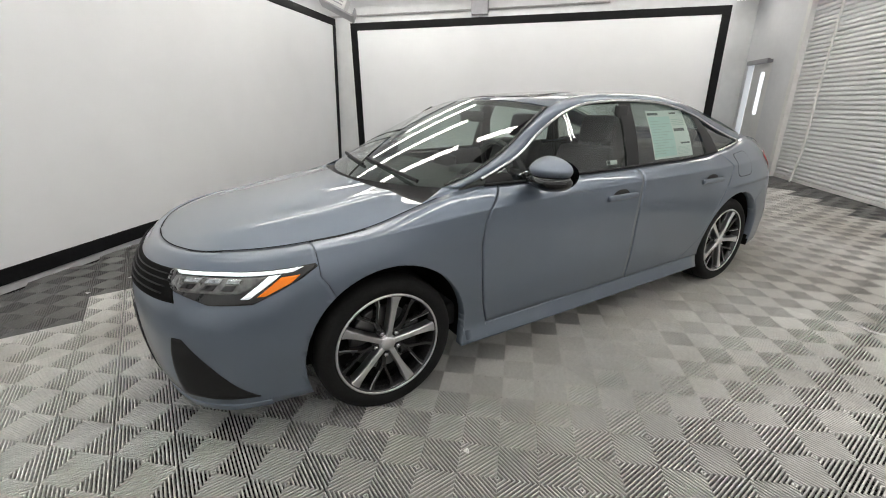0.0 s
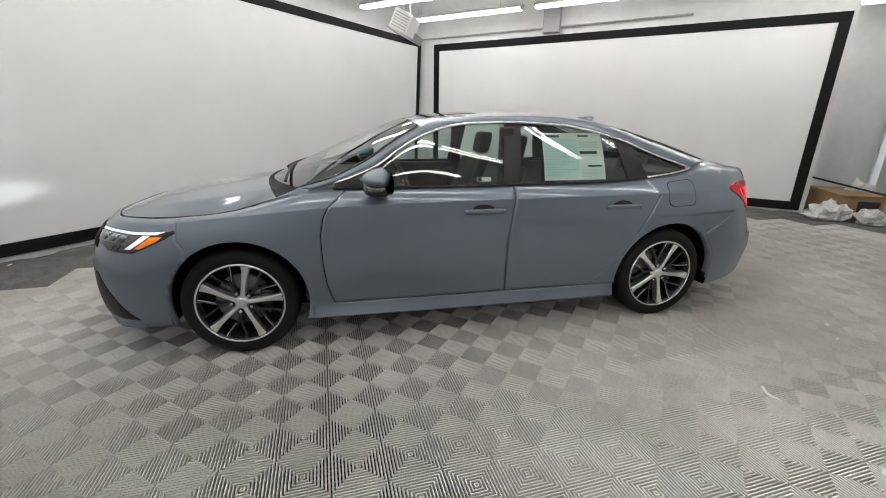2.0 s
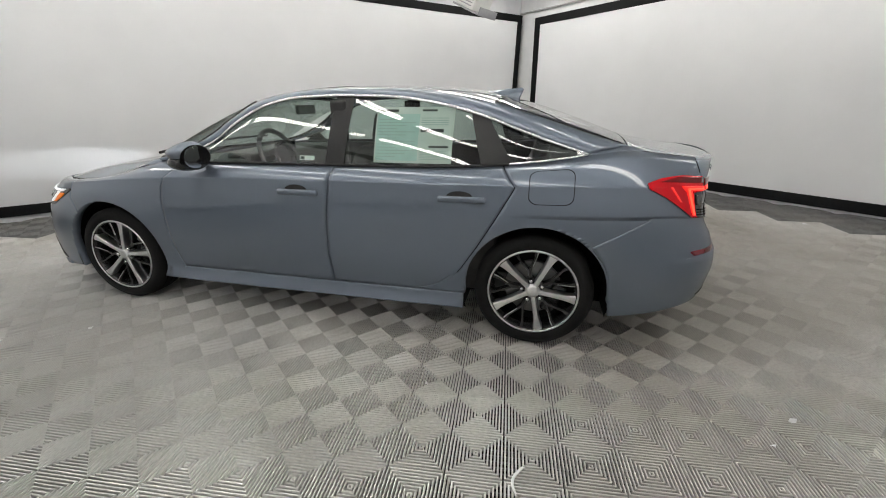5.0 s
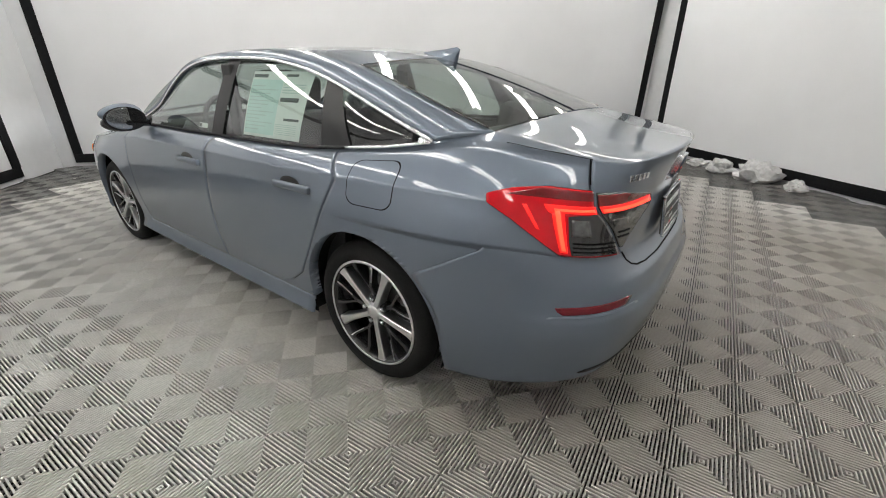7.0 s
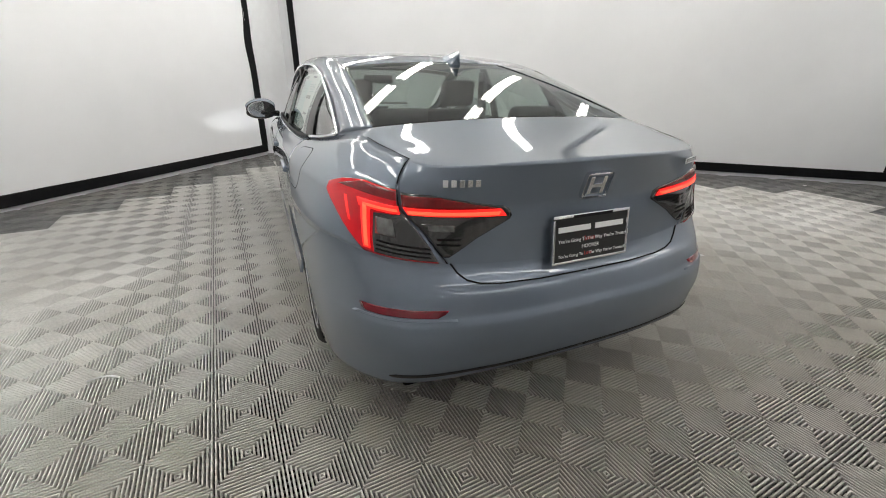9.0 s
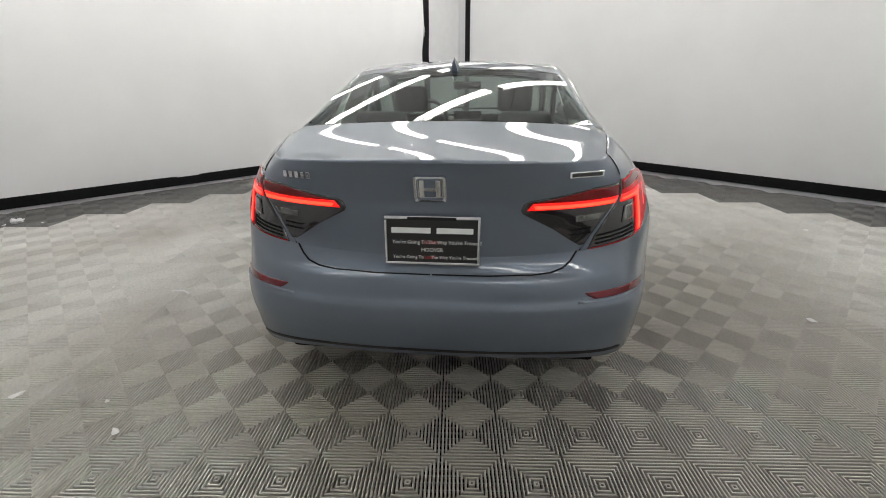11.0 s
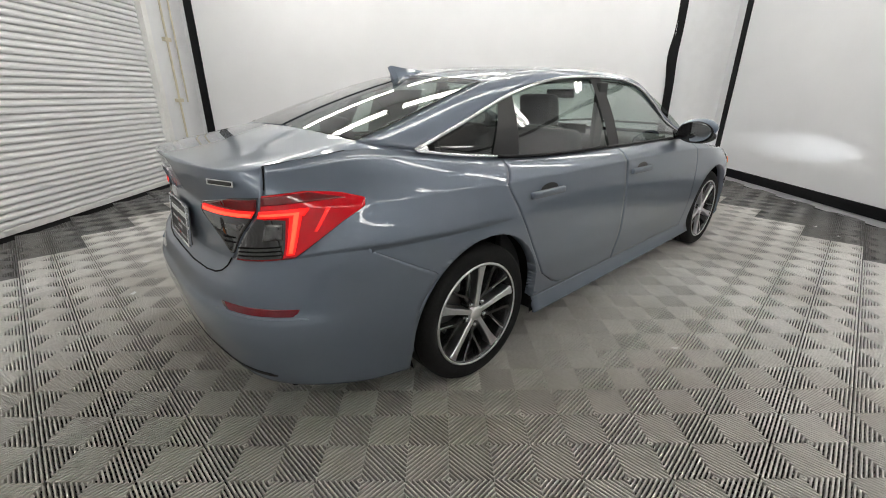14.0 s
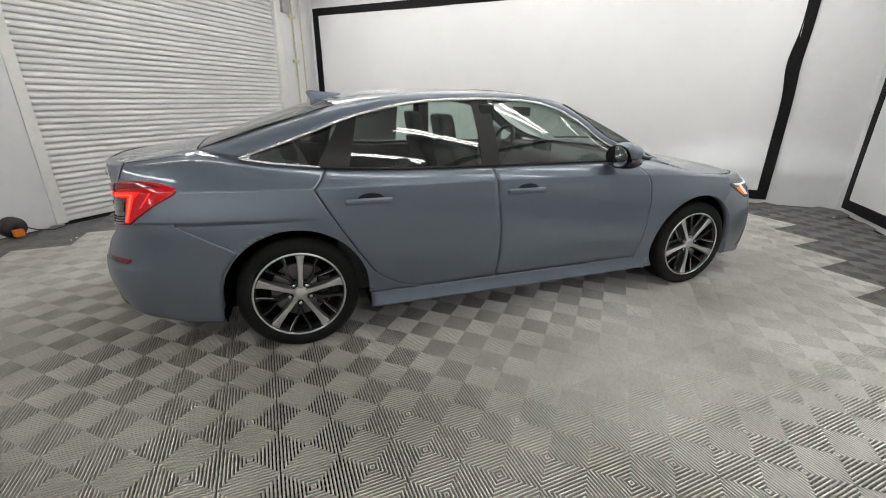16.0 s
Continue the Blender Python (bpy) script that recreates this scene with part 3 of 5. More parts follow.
def grid_mesh(G, side, flange=0.014, cut=None, plain_row=None):
    """Vertices and faces of a grid of points on the right half, mirrored for side -1, with its rim turned inwards. cut: (x, z, radius) of a wheel arch."""
    nr, nc = G.shape[:2]
    P = G.reshape(-1, 3).copy()
    faces = []
    for r in range(nr - 1):
        for c in range(nc - 1):
            faces.append([r * nc + c, r * nc + c + 1, (r + 1) * nc + c + 1, (r + 1) * nc + c])
    if cut:
        cx, cz, cr = cut
        d = np.hypot(P[:, 0] - cx, P[:, 2] - cz)
        inside = d < cr
        faces = [f for f in faces if not all(inside[i] for i in f)]
        used = sorted({i for f in faces for i in f})
        for i in used:
            if inside[i]:
                k = cr / max(d[i], 1e-6)
                P[i, 0], P[i, 2] = cx + (P[i, 0] - cx) * k, cz + (P[i, 2] - cz) * k
    count = {}
    for f in faces:
        for a, b in zip(f, f[1:] + f[:1]):
            count[(a, b)] = 1
    rim = [(a, b) for a, b in count if (b, a) not in count]
    centre = P[[i for f in faces for i in f]].mean(axis=0)
    verts = [list(p) for p in P]
    if flange:
        nrm = {}
        for f in faces:
            q = np.cross(P[f[1]] - P[f[0]], P[f[2]] - P[f[0]])
            for i in f:
                nrm[i] = nrm.get(i, 0) + q
        made = {}
        for a, b in rim:
            if plain_row is not None and a // nc == b // nc == plain_row % nr:
                continue
            for i in (a, b):
                if i not in made:
                    q = nrm[i] / (np.linalg.norm(nrm[i]) + 1e-12)
                    if np.dot(q, P[i] - np.array((centre[0] * .6, 0, 0.5))) > 0:
                        q = -q
                    w = flange
                    if abs(q[1]) > .4 and P[i, 1] * q[1] > 0 and abs(P[i, 1]) > .3:
                        q = -q
                    if cut and abs(np.hypot(P[i, 0] - cut[0], P[i, 2] - cut[1]) - cut[2]) < 0.004:
                        q, w = np.array((0, -1.0 if P[i, 1] > 0 else 1.0, 0)), 0.05
                    made[i] = len(verts)
                    verts.append(list(P[i] + q * w))
            faces.append([b, a, made[a], made[b]])
    if side < 0:
        verts = [(x, -y, z) for x, y, z in verts]
        faces = [f[::-1] for f in faces]
    return verts, faces


def face_out(ob):
    bm = bmesh.new()
    bm.from_mesh(ob.data)
    bmesh.ops.remove_doubles(bm, verts=bm.verts, dist=0.0003)
    bmesh.ops.recalc_face_normals(bm, faces=bm.faces)
    bm.to_mesh(ob.data)
    bm.free()
    return ob


def sheet(name, G, mat, parent, label="", sides=(1, -1), flange=0.014, cut=None):
    out = []
    for sd in sides:
        v, f = grid_mesh(np.asarray(G, float), sd, flange, cut)
        out.append(face_out(mesh_ob(name, v, f, mat, parent, label, smooth=True)))
    return out


def whole_sheet(name, G, mat, parent, cut=None, label="", plain_row=None):
    """One panel that runs across the car: the right half and its mirror joined at the middle."""
    G = np.asarray(G, float)
    if abs(G[0, 0, 1]) > abs(G[0, -1, 1]):
        G = G[:, ::-1]
    both = np.concatenate([G[:, :0:-1] * np.array((1, -1, 1)), G], axis=1)
    v, f = grid_mesh(both, 1, 0.014, cut, plain_row)
    return face_out(mesh_ob(name, v, f, mat, parent, label, smooth=True))


def spaced(a, b, n):
    return [a + (b - a) * k / n for k in range(n + 1)]


car = empty("car")
tagged(car, "grey-blue four-door saloon with black and silver wheels", "car")
AF, AR = (-1.33, 0.325, 0.365), (1.365, 0.32, 0.368)      # wheel arches
FD = [(.274, -.827), (.40, -.862), (.536, -.876), (.696, -.879), (.80, -.858), (.855, -.828), (.946, -.72)]
BD = [(.275, .223), (.45, .212), (.631, .216), (.80, .238), (.967, .262)]
RD = [(.275, .62), (.285, .72), (.311, .826), (.404, .96), (.55, 1.055), (.69, 1.138), (.80, 1.2), (.875, 1.242), (.92, 1.205), (.975, 1.166)]
GAP = 0.003
TS = [1, 1.15, 1.3, 1.5, 1.7, 1.9, 2.1, 2.35, 2.6, 2.85, 3.1, 3.35, 3.6, 3.8, 4.0, 4.2, 4.4, 4.6, 4.75, 4.87, 4.95, 5.0, 5.06, 5.15, 5.3, 5.5, 5.75, 6.0]

TSF = [1 + .09 * k for k in range(40)] + [q for q in TS if q > 4.55]


def border(table, t, dx):
    """The column at which a gap, given as (height, x), crosses a level."""
    x = table[0][1]
    for _ in range(4):
        s = s_at_x(x, t)
        x = interp(skin(s, t)[2], table)
    return s_at_x(x + dx, t)


def s_x(x):
    return lambda t: s_at_x(x, t)


# front bumper with the nose, fenders, doors, quarters, sills, rear bumper
BUMP_F = [(.17, -1.55), (.60, -1.55), (.66, -1.575), (.70, -1.60), (.80, -1.60)]
rows = [(t, 0.0, border(BUMP_F, t, -.0009)) for t in [0, .3, .6] + [q for q in TSF if q < 4.9] + [5.0, 5.3, 5.6, 6.0]]
whole_sheet("front_bumper", skin_grid(rows, 64), M_PAINT, car, cut=AF)
rows = [(t, border(BUMP_F, t, .0009), border(FD, t, -GAP)) for t in [0, .2, .4, .6, .8] + TSF]
sheet("front_fender", skin_grid(rows, 90), M_PAINT, car, cut=AF)
rows = [(t, border(FD, t, GAP), border(BD, t, -GAP)) for t in TS]
front_doors = sheet("front_door", skin_grid(rows, 50), M_PAINT, car)
rows = [(t, border(BD, t, GAP), border(RD, t, -GAP)) for t in TS]
rear_doors = sheet("rear_door", skin_grid(rows, 50), M_PAINT, car)
BUMP_R = [(.22, 1.745), (.45, 1.72), (.5, 1.70), (.58, 1.637), (.60, 1.625), (.64, 1.70), (.735, 1.87), (.75, 1.88)]
LID = [(4.0, 14.55), (4.3, 14.4), (4.6, 14.25), (5.0, 13.95), (5.5, 13.75), (6.0, 13.6)]
low = [(t, border(RD, t, GAP), border(BUMP_R, t, -.0012)) for t in [q for q in TSF if q < 3.9] + [3.95]]
rows = low + [(t, border(RD, t, GAP), interp(t, LID) - .012) for t in [3.955] + [q for q in TSF if q >= 4]]
sheet("rear_quarter", skin_grid(rows, 96), M_PAINT, car, cut=AR)
rows = [(t, s_at_x(-.955, t), s_at_x(.99, t)) for t in [0, .1, .3, .6, .9, .97]]
sheet("side_sill", skin_grid(rows, 40), M_PAINT, car, cut=None)
rows = [(t, border(BUMP_R, t, .0012), 16) for t in [0, .15, .3, .45, .6, .8] + [q for q in TSF if q < 3.9] + [3.97]]
whole_sheet("rear_bumper", skin_grid(rows, 64), M_PAINT, car, cut=AR, plain_row=-1)
rows = [(t, interp(t, LID) + .01, 16) for t in [3.97, 4.1, 4.2, 4.35, 4.5, 4.65, 4.8, 4.92, 5, 5.1, 5.25, 5.4, 5.6, 5.8, 5.93, 6.0]]
trunk_face = [whole_sheet("boot_lid_face", skin_grid(rows, 40), M_PAINT, car, plain_row=0)] * 2

# dark body shell behind the panels, so that the gaps read dark
for s0, s1, arch in ((4.9, 9.0, AF), (9.0, 13.2, AR)):
    G = np.array([[skin(s, t) * np.array((0.985, 0.972, 1)) for s in spaced(s0, s1, 80)] for t in spaced(0, 5.95, 40)])
    sheet("inner_shell", G, M_LINER, car, flange=0, cut=(arch[0], arch[1], arch[2] + .012))

def strip(name, pts, w, mat, parent=None):
    """A thin rounded bar along points of the right half, and its mirror."""
    for sd in (1, -1):
        part(name, tube_bm([(p[0], p[1] * sd, p[2]) for p in pts], w, 8), mat, parent or car, smooth=True)


# ---- wheel housings ----
for (cx, cz, cr) in (AF, AR):
    for sd in (1, -1):
        verts, faces = [], []
        n = 40
        for k in range(n + 1):
            a = radians(-16) + radians(212) * k / n
            for y in (0.845, 0.5):
                verts.append((cx + (cr + .012) * math.cos(a), sd * y, max(.17, cz + (cr + .012) * math.sin(a))))
        for k in range(n):
            a = 2 * k
            faces.append((a, a + 1, a + 3, a + 2))
        c = len(verts)
        verts.append((cx, sd * 0.5, cz))
        for k in range(n):
            faces.append((2 * k + 1, c, 2 * k + 3))
        mesh_ob("wheel_liner", verts, faces, M_LINER, car)
part("underbody", box_bm(-2.05, 2.12, -0.62, 0.62, 0.19, 0.26, 0.02), M_LINER, car)
part("underbody_side", join_bm(*[box_bm(-.93, .96, sd * .72 - .12, sd * .72 + .12, .19, .25, .01) for sd in (1, -1)]), M_LINER, car)

# ---- upper body ----
RIM = [(-.93, .742, .935), (-.78, .722, .972), (-.563, .70, 1.055), (-.414, .678, 1.156), (-.237, .658, 1.248), (-.067, .645, 1.292), (.10, .638, 1.305), (.30, .635, 1.309),
       (.60, .632, 1.297), (.80, .632, 1.268), (.94, .634, 1.236), (1.079, .64, 1.195), (1.292, .652, 1.117), (1.45, .668, 1.065), (1.581, .682, 1.024)]
EDGE = [(-1.00, .70, .945), (-.82, .678, 1.012), (-.634, .65, 1.113), (-.474, .625, 1.21), (-.319, .602, 1.284), (-.168, .582, 1.32), (.05, .56, 1.342), (.35, .555, 1.35),
        (.64, .553, 1.343), (.88, .55, 1.316), (1.10, .548, 1.270), (1.27, .553, 1.217), (1.44, .567, 1.163), (1.61, .582, 1.109), (1.775, .595, 1.062)]
for k, w in enumerate((.15, .42, .42, .38, .25, .1)):
    EDGE[k] = tuple(e + (r - e) * w for e, r in zip(EDGE[k], RIM[k]))
MID = [(-1.22, 0, .935), (-1.0, 0, 1.04), (-.80, 0, 1.13), (-.56, 0, 1.235), (-.34, 0, 1.318), (-.168, 0, 1.348), (.05, 0, 1.366), (.35, 0, 1.374),
       (.64, 0, 1.369), (.90, 0, 1.349), (1.15, 0, 1.302), (1.31, 0, 1.252), (1.475, 0, 1.196), (1.64, 0, 1.138), (1.80, 0, 1.084)]


def along(line, f):
    """The point at f = 0..1 of a smooth line through points."""
    L = np.array(line, float)
    q = f * (len(L) - 1)
    i = min(int(q), len(L) - 2)
    g = q - i
    a = L[i - 1] if i > 0 else 2 * L[0] - L[1]
    d = L[i + 2] if i + 2 < len(L) else 2 * L[-1] - L[-2]
    return catmull(a, L[i], L[i + 1], d, g)


NU = 14.0


def cap(f0, f1, rows, cols, inset=0.0, drop=0.0):
    """Points across the top of the car between its two edges; right half."""
    G = []
    for f in spaced(f0, f1, rows):
        e, m = along(EDGE, f / NU), along(MID, f / NU)
        line = []
        for k in range(cols + 1):
            w = k / cols * (1 - inset)
            p = m + (e - m) * np.array((w ** 2.0, w, w ** 2.1))
            line.append(p - np.array((0, 0, drop)))
        G.append(line)
    return np.array(G)


def full(G):
    """The right half and its mirror as one grid."""
    left = G[:, :0:-1] * np.array((1, -1, 1))
    return np.concatenate([left, G], axis=1)


def cover(name, G, mat, label="", parent=None):
    nr, nc = G.shape[:2]
    P = G.reshape(-1, 3)
    faces = [(r * nc + c, r * nc + c + 1, (r + 1) * nc + c + 1, (r + 1) * nc + c) for r in range(nr - 1) for c in range(nc - 1)]
    ob = mesh_ob(name, P, faces, mat, parent or car, label, smooth=True)
    return face_out(ob)


def bent_glass(f0, f1, bulge, rows=24, cols=22, lo=0.0, hi=1.0):
    """A pane swept between its two cross edges with one even bow."""
    A, B = cap(f0, f0, 1, cols)[0], cap(f1, f1, 1, cols)[0]
    out = []
    for q in spaced(lo, hi, rows):
        d = B[0] - A[0]
        n = np.array((-d[2], 0, d[0]))
        n = n / np.linalg.norm(n)
        out.append(A + (B - A) * q + n * bulge * 4 * q * (1 - q))
    return np.array(out)


roof = cover("roof", full(cap(4.1, 9.95, 34, 22)), M_PAINT)
cover("sunroof", full(cap(4.75, 6.35, 14, 16, 0.34, -0.003)), M_GLOSSBLK, "black glass sunroof", roof)
windscreen = cover("windscreen", full(bent_glass(0.0, 4.05, .016)), M_GLASS, "windscreen")
rear_window = cover("rear_window", full(bent_glass(10.0, 13.95, .010)), M_GLASS, "tinted rear window")
cover("rear_window_band", full(bent_glass(10.0, 13.95, .010, 3, 22, -.004, .05) - np.array((0, 0, .003))), M_GLOSSBLK, "", rear_window)
cover("windscreen_band", full(bent_glass(0.0, 4.05, .016, 3, 22, .93, 1.0) - np.array((0, 0, .003))), M_GLOSSBLK, "", windscreen)
strip("windscreen_seal", [along(EDGE, f / NU) + np.array((0, -.006, .002)) for f in spaced(.1, 4, 30)], .009, M_GLOSSBLK, windscreen)
strip("rear_window_seal", [along(EDGE, f / NU) + np.array((0, -.006, 0)) for f in spaced(10, 13.8, 24)], .005, M_GLOSSBLK, rear_window)
# side rails: front pillar, roof rail, rear pillar
G = []
for f in spaced(0, NU, 90):
    a, b = along(RIM, f / NU), along(EDGE, f / NU)
    G.append([a + (b - a) * w + np.array((0, .012, .008)) * math.sin(math.pi * w) for w in spaced(0, 1, 6)])
sheet("side_rail", np.array(G), M_PAINT, car, flange=0.02)
# rear pillar foot, down to the quarter and the deck
G = []
for k in range(13):
    w = k / 12
    s = s_at_x(1.575 + .21 * w, 6.0)
    a = skin(s, 6.0)
    b = along(RIM, 1.0) + (along(EDGE, 1.0) - along(RIM, 1.0)) * w
    G.append([a + (b - a) * q for q in spaced(0, 1, 4)])
sheet("rear_pillar", np.array(G), M_PAINT, car, flange=0)
# deck of the boot lid
G = []
m_end, e_end = along(MID, 1.0), along(EDGE, 1.0)
for k in range(21):
    w = k / 20
    s0 = s_at_x(1.785, 6.0)
    e = skin(s0 + (14.2 - s0) * w, 6.0)
    line = []
    for c in range(31):
        v = c / 30

        def fore(v):
            if v <= .93:
                q = v / .93
                return m_end + (e_end - m_end) * np.array((q * q, q, q ** 2.1))
            return e_end + (skin(s0, 6.0) - e_end) * (v - .93) / .07
        p = fore(v) * (1 - w) + skin(16 - 1.8 * v, 6.0) * w
        p = p + v ** 8 * (e - fore(1) * (1 - w) - skin(14.2, 6.0) * w) - np.array((0, 0, .012 * math.sin(math.pi * w) * (1 - v ** 4)))
        line.append(p)
    G.append(line)
cover("boot_lid_deck", full(np.array(G)), M_PAINT)

LID_FOOT = [(15.99, 3.28), (15.5, 3.28), (15.1, 3.3), (14.9, 3.36), (14.76, 3.5), (14.66, 3.72), (14.58, 3.98)]
strip("lid_foot_gap", [skin(s, t) for s, t in LID_FOOT], .0032, M_LINER)
strip("lid_gap", [skin(s, 6.0) + np.array((0, -.002, -.0005)) for s in spaced(s_at_x(1.84, 6.0), 13.62, 14)] + [skin(interp(t, LID), t) for t in (5.9, 5.75, 5.6, 5.45)], .0022, M_LINER)

# bonnet
G = []
for k in spaced(0, 1, 40):
    line = []
    for c in range(25):
        v = c / 24
        xr = -1.245 + .14 * v ** 2
        xf = -2.12
        x = xf + (xr - xf) * (k ** 1.5 * .6 + k * .4)
        line.append((x, v))
    G.append(line)
HX = np.array([skin(s, 6.0) for s in spaced(0, 7.2, 200)])
out = []
for line in G:
    o = []
    for x, v in line:
        w = float(np.interp(x, HX[:, 0], HX[:, 1])) - .004
        ez = float(np.interp(x, HX[:, 0], HX[:, 2]))
        ez = min(ez, .825 + max(0, x + 1.35) * .35)
        cz = float(np.interp(x, [-2.12, -2.0, -1.9, -1.75, -1.6, -1.4, -1.2], [.757, .80, .826, .855, .881, .912, .94]))
        crease = .010 * math.exp(-((v - .72) / .10) ** 2) * min(1, max(0, (x + 2.05) / .4))
        o.append((x, v * w, ez + (cz - ez) * (1 - v ** 2.6) + crease))
    out.append(o)
bonnet = cover("bonnet", full(np.array(out)), M_PAINT)
# fender corner between bonnet, windscreen foot and front pillar
corner, e0, r0 = np.array(out[-1][-1]), np.array(EDGE[0]), np.array(RIM[0])
G = []
for k in range(13):
    w = k / 12
    a = skin(s_at_x(-1.11 + .18 * w, 6.0), 6.0)
    b = corner + (e0 - corner) * min(1, w / .6) if w < .6 else e0 + (r0 - e0) * (w - .6) / .4
    G.append([a + (b - a) * q + np.array((0, 0, .006 * math.sin(math.pi * q))) for q in spaced(0, 1, 4)])
sheet("fender_corner", np.array(G), M_PAINT, car, flange=0)
strip("bonnet_gap", [skin(s, 6.0) + np.array((0, -.002, -.0005)) for s in spaced(0.02, 6.75, 60)], .0028, M_LINER)
# cowl with wipers
G = []
for k in range(5):
    w = k / 4
    G.append([np.array(out[-1][c]) * (1 - w) + w * (along(MID, 0) + (along(EDGE, 0) - along(MID, 0)) * np.array(((c / 24) ** 2, c / 24, (c / 24) ** 2.4))) - np.array((0, 0, .022 * math.sin(math.pi * w))) for c in range(25)])
cover("cowl", full(np.array(G)), M_MATBLK)
for y0, y1 in ((-.62, -.02), (-.08, .48)):
    pts = []
    for k in range(9):
        y = y0 + (y1 - y0) * k / 8
        pts.append((-1.13 + .13 * abs(y) ** 1.6 + .05 * k / 8, y, .992 - .05 * abs(y) ** 1.6 + .02 * k / 8))
    part("wiper", tube_bm(pts, 0.009, 6), M_MATBLK, car)

# ---- side glass, pillars, bright trim ----
R = np.array([along(RIM, k / 300) for k in range(301)])


def rim_at(x):
    return np.array((x, np.interp(x, R[:, 0], R[:, 1]), np.interp(x, R[:, 0], R[:, 2])))


def belt_at(x):
    return skin(s_at_x(x, 6.0), 6.0)


def pane(name, xb0, xb1, xt0, xt1, mat, inset=0.012, n=16, h=8, label="", parent_pair=None, off=0.0):
    G = []
    for j in range(h + 1):
        q = j / h
        line = []
        for k in range(n + 1):
            w = k / n
            xb, xt = xb0 + (xb1 - xb0) * w, xt0 + (xt1 - xt0) * w
            a, b = belt_at(xb), rim_at(xt)
            p = a + (b - a) * q
            p = p + np.array((0, .014 * math.sin(math.pi * q) - inset + off, 0))
            line.append(p)
        G.append(line)
    res = []
    for i, sd in enumerate((1, -1)):
        v, f = grid_mesh(np.array(G), sd, 0)
        res.append(face_out(mesh_ob(name, v, f, mat, parent_pair[i] if parent_pair else car, label, smooth=True)))
    return res


pane("front_window", -.80, .20, -.72, .235, M_GLASS, parent_pair=front_doors, label="clear door glass")
pane("rear_window_glass", .30, 1.10, .335, 1.0, M_GLASS, parent_pair=rear_doors, label="clear door glass")
pane("quarter_glass", 1.20, 1.50, 1.065, 1.48, M_GLASS_DARK, label="dark quarter glass")
pane("centre_pillar", .195, .305, .232, .34, M_PILLAR, inset=.004, n=4)
pane("rear_pillar_trim", 1.06, 1.22, .985, 1.08, M_PILLAR, inset=.004, n=4)
pane("mirror_sail", -.80, -.62, -.76, -.66, M_MATBLK, inset=.006, n=4)


strip("window_trim", [along(RIM, k / 60) + np.array((0, .006, -.002)) for k in range(4, 61)], .0085, M_CHROME)
strip("belt_trim", [belt_at(-.80 + (1.20 + .80) * k / 40) + np.array((0, .002, .003)) for k in range(41)], .0075, M_MATBLK)
strip("quarter_trim", [belt_at(1.20 + .375 * k / 12) + np.array((0, .003, .004)) for k in range(13)], .008, M_CHROME)
# bright corner piece behind the quarter glass
pane("trim_corner", 1.53, 1.578, 1.525, 1.579, M_CHROME, inset=-.002, n=4, h=3)

# ---- door furniture ----
def handle(parent, x0, x1, sd):
    zc = .808
    t = 4.55
    y = skin(s_at_x((x0 + x1) / 2, t), t)[1]
    bm = box_bm(x0, x1, sd * (y + .004) - .013, sd * (y + .004) + .013, zc - .016, zc + .016, .012, 3)
    h = part("handle", bm, M_PAINT, parent, smooth=True)
    # flat black disc for the shade inside the body-coloured handle cup
    v, f = lathe([(0.001, -.004), (.045, -.002), (.05, .003)], 24)
    verts = [(x * 1.35 + (x0 + x1) / 2 - .01, sd * (y + .0), z * .6 + zc + .012) for x, yy, z in v]
    mesh_ob("handle_cup", [(x, yq + sd * .0015, z) for (x, yq, z) in verts], f, M_PILLAR, h, smooth=True)


for i, sd in enumerate((1, -1)):
    handle(front_doors[i], -.06, .185, sd)
    handle(rear_doors[i], .855, 1.10, sd)


def mirror(sd):
    bm = bmesh.new()
    bmesh.ops.create_uvsphere(bm, u_segments=28, v_segments=16, radius=1)
    for v in bm.verts:
        x, y, z = v.co
        # flat on the rear side, tapering forward
        px = (x * .10 if x < 0 else x * .05)
        v.co = Vector((-.545 + px, sd * (.935 + y * .112), 1.016 + z * (.058 + .008 * y * sd) * (1 - .25 * max(0, -x))))
    m = part("door_mirror", bm, M_PAINT, front_doors[0 if sd > 0 else 1], smooth=True)
    bm = bmesh.new()
    bmesh.ops.create_uvsphere(bm, u_segments=28, v_segments=12, radius=1)
    for v in bm.verts:
        x, y, z = v.co
        v.co = Vector((-.543 + (x * .101 if x < 0 else x * .0515), sd * (.934 + y * .1145), .966 + z * .05))
    part("mirror_base", bm, M_GLOSSBLK, m, "black mirror underside", smooth=True)
    v, f = lathe([(0.001, 0), (.9, 0), (1, -.04)], 32)
    mesh_ob("mirror_bezel", [(-.4955 + y * .02, sd * (.935 + x * .108), .990 + z * .067) for x, y, z in v], f, M_GLOSSBLK, m, "black mirror bezel")
    mesh_ob("mirror_glass", [(-.4925 + y * .02 + x * .012, sd * (.935 + x * .098), .993 + z * .06) for x, y, z in v], f, M_CHROME, m, "mirror glass")
    part("mirror_arm", tube_bm([(-.56, sd * .80, .955), (-.55, sd * .86, .962), (-.545, sd * .92, .985)], .024, 10), M_GLOSSBLK, m, smooth=True)


mirror(1)
mirror(-1)

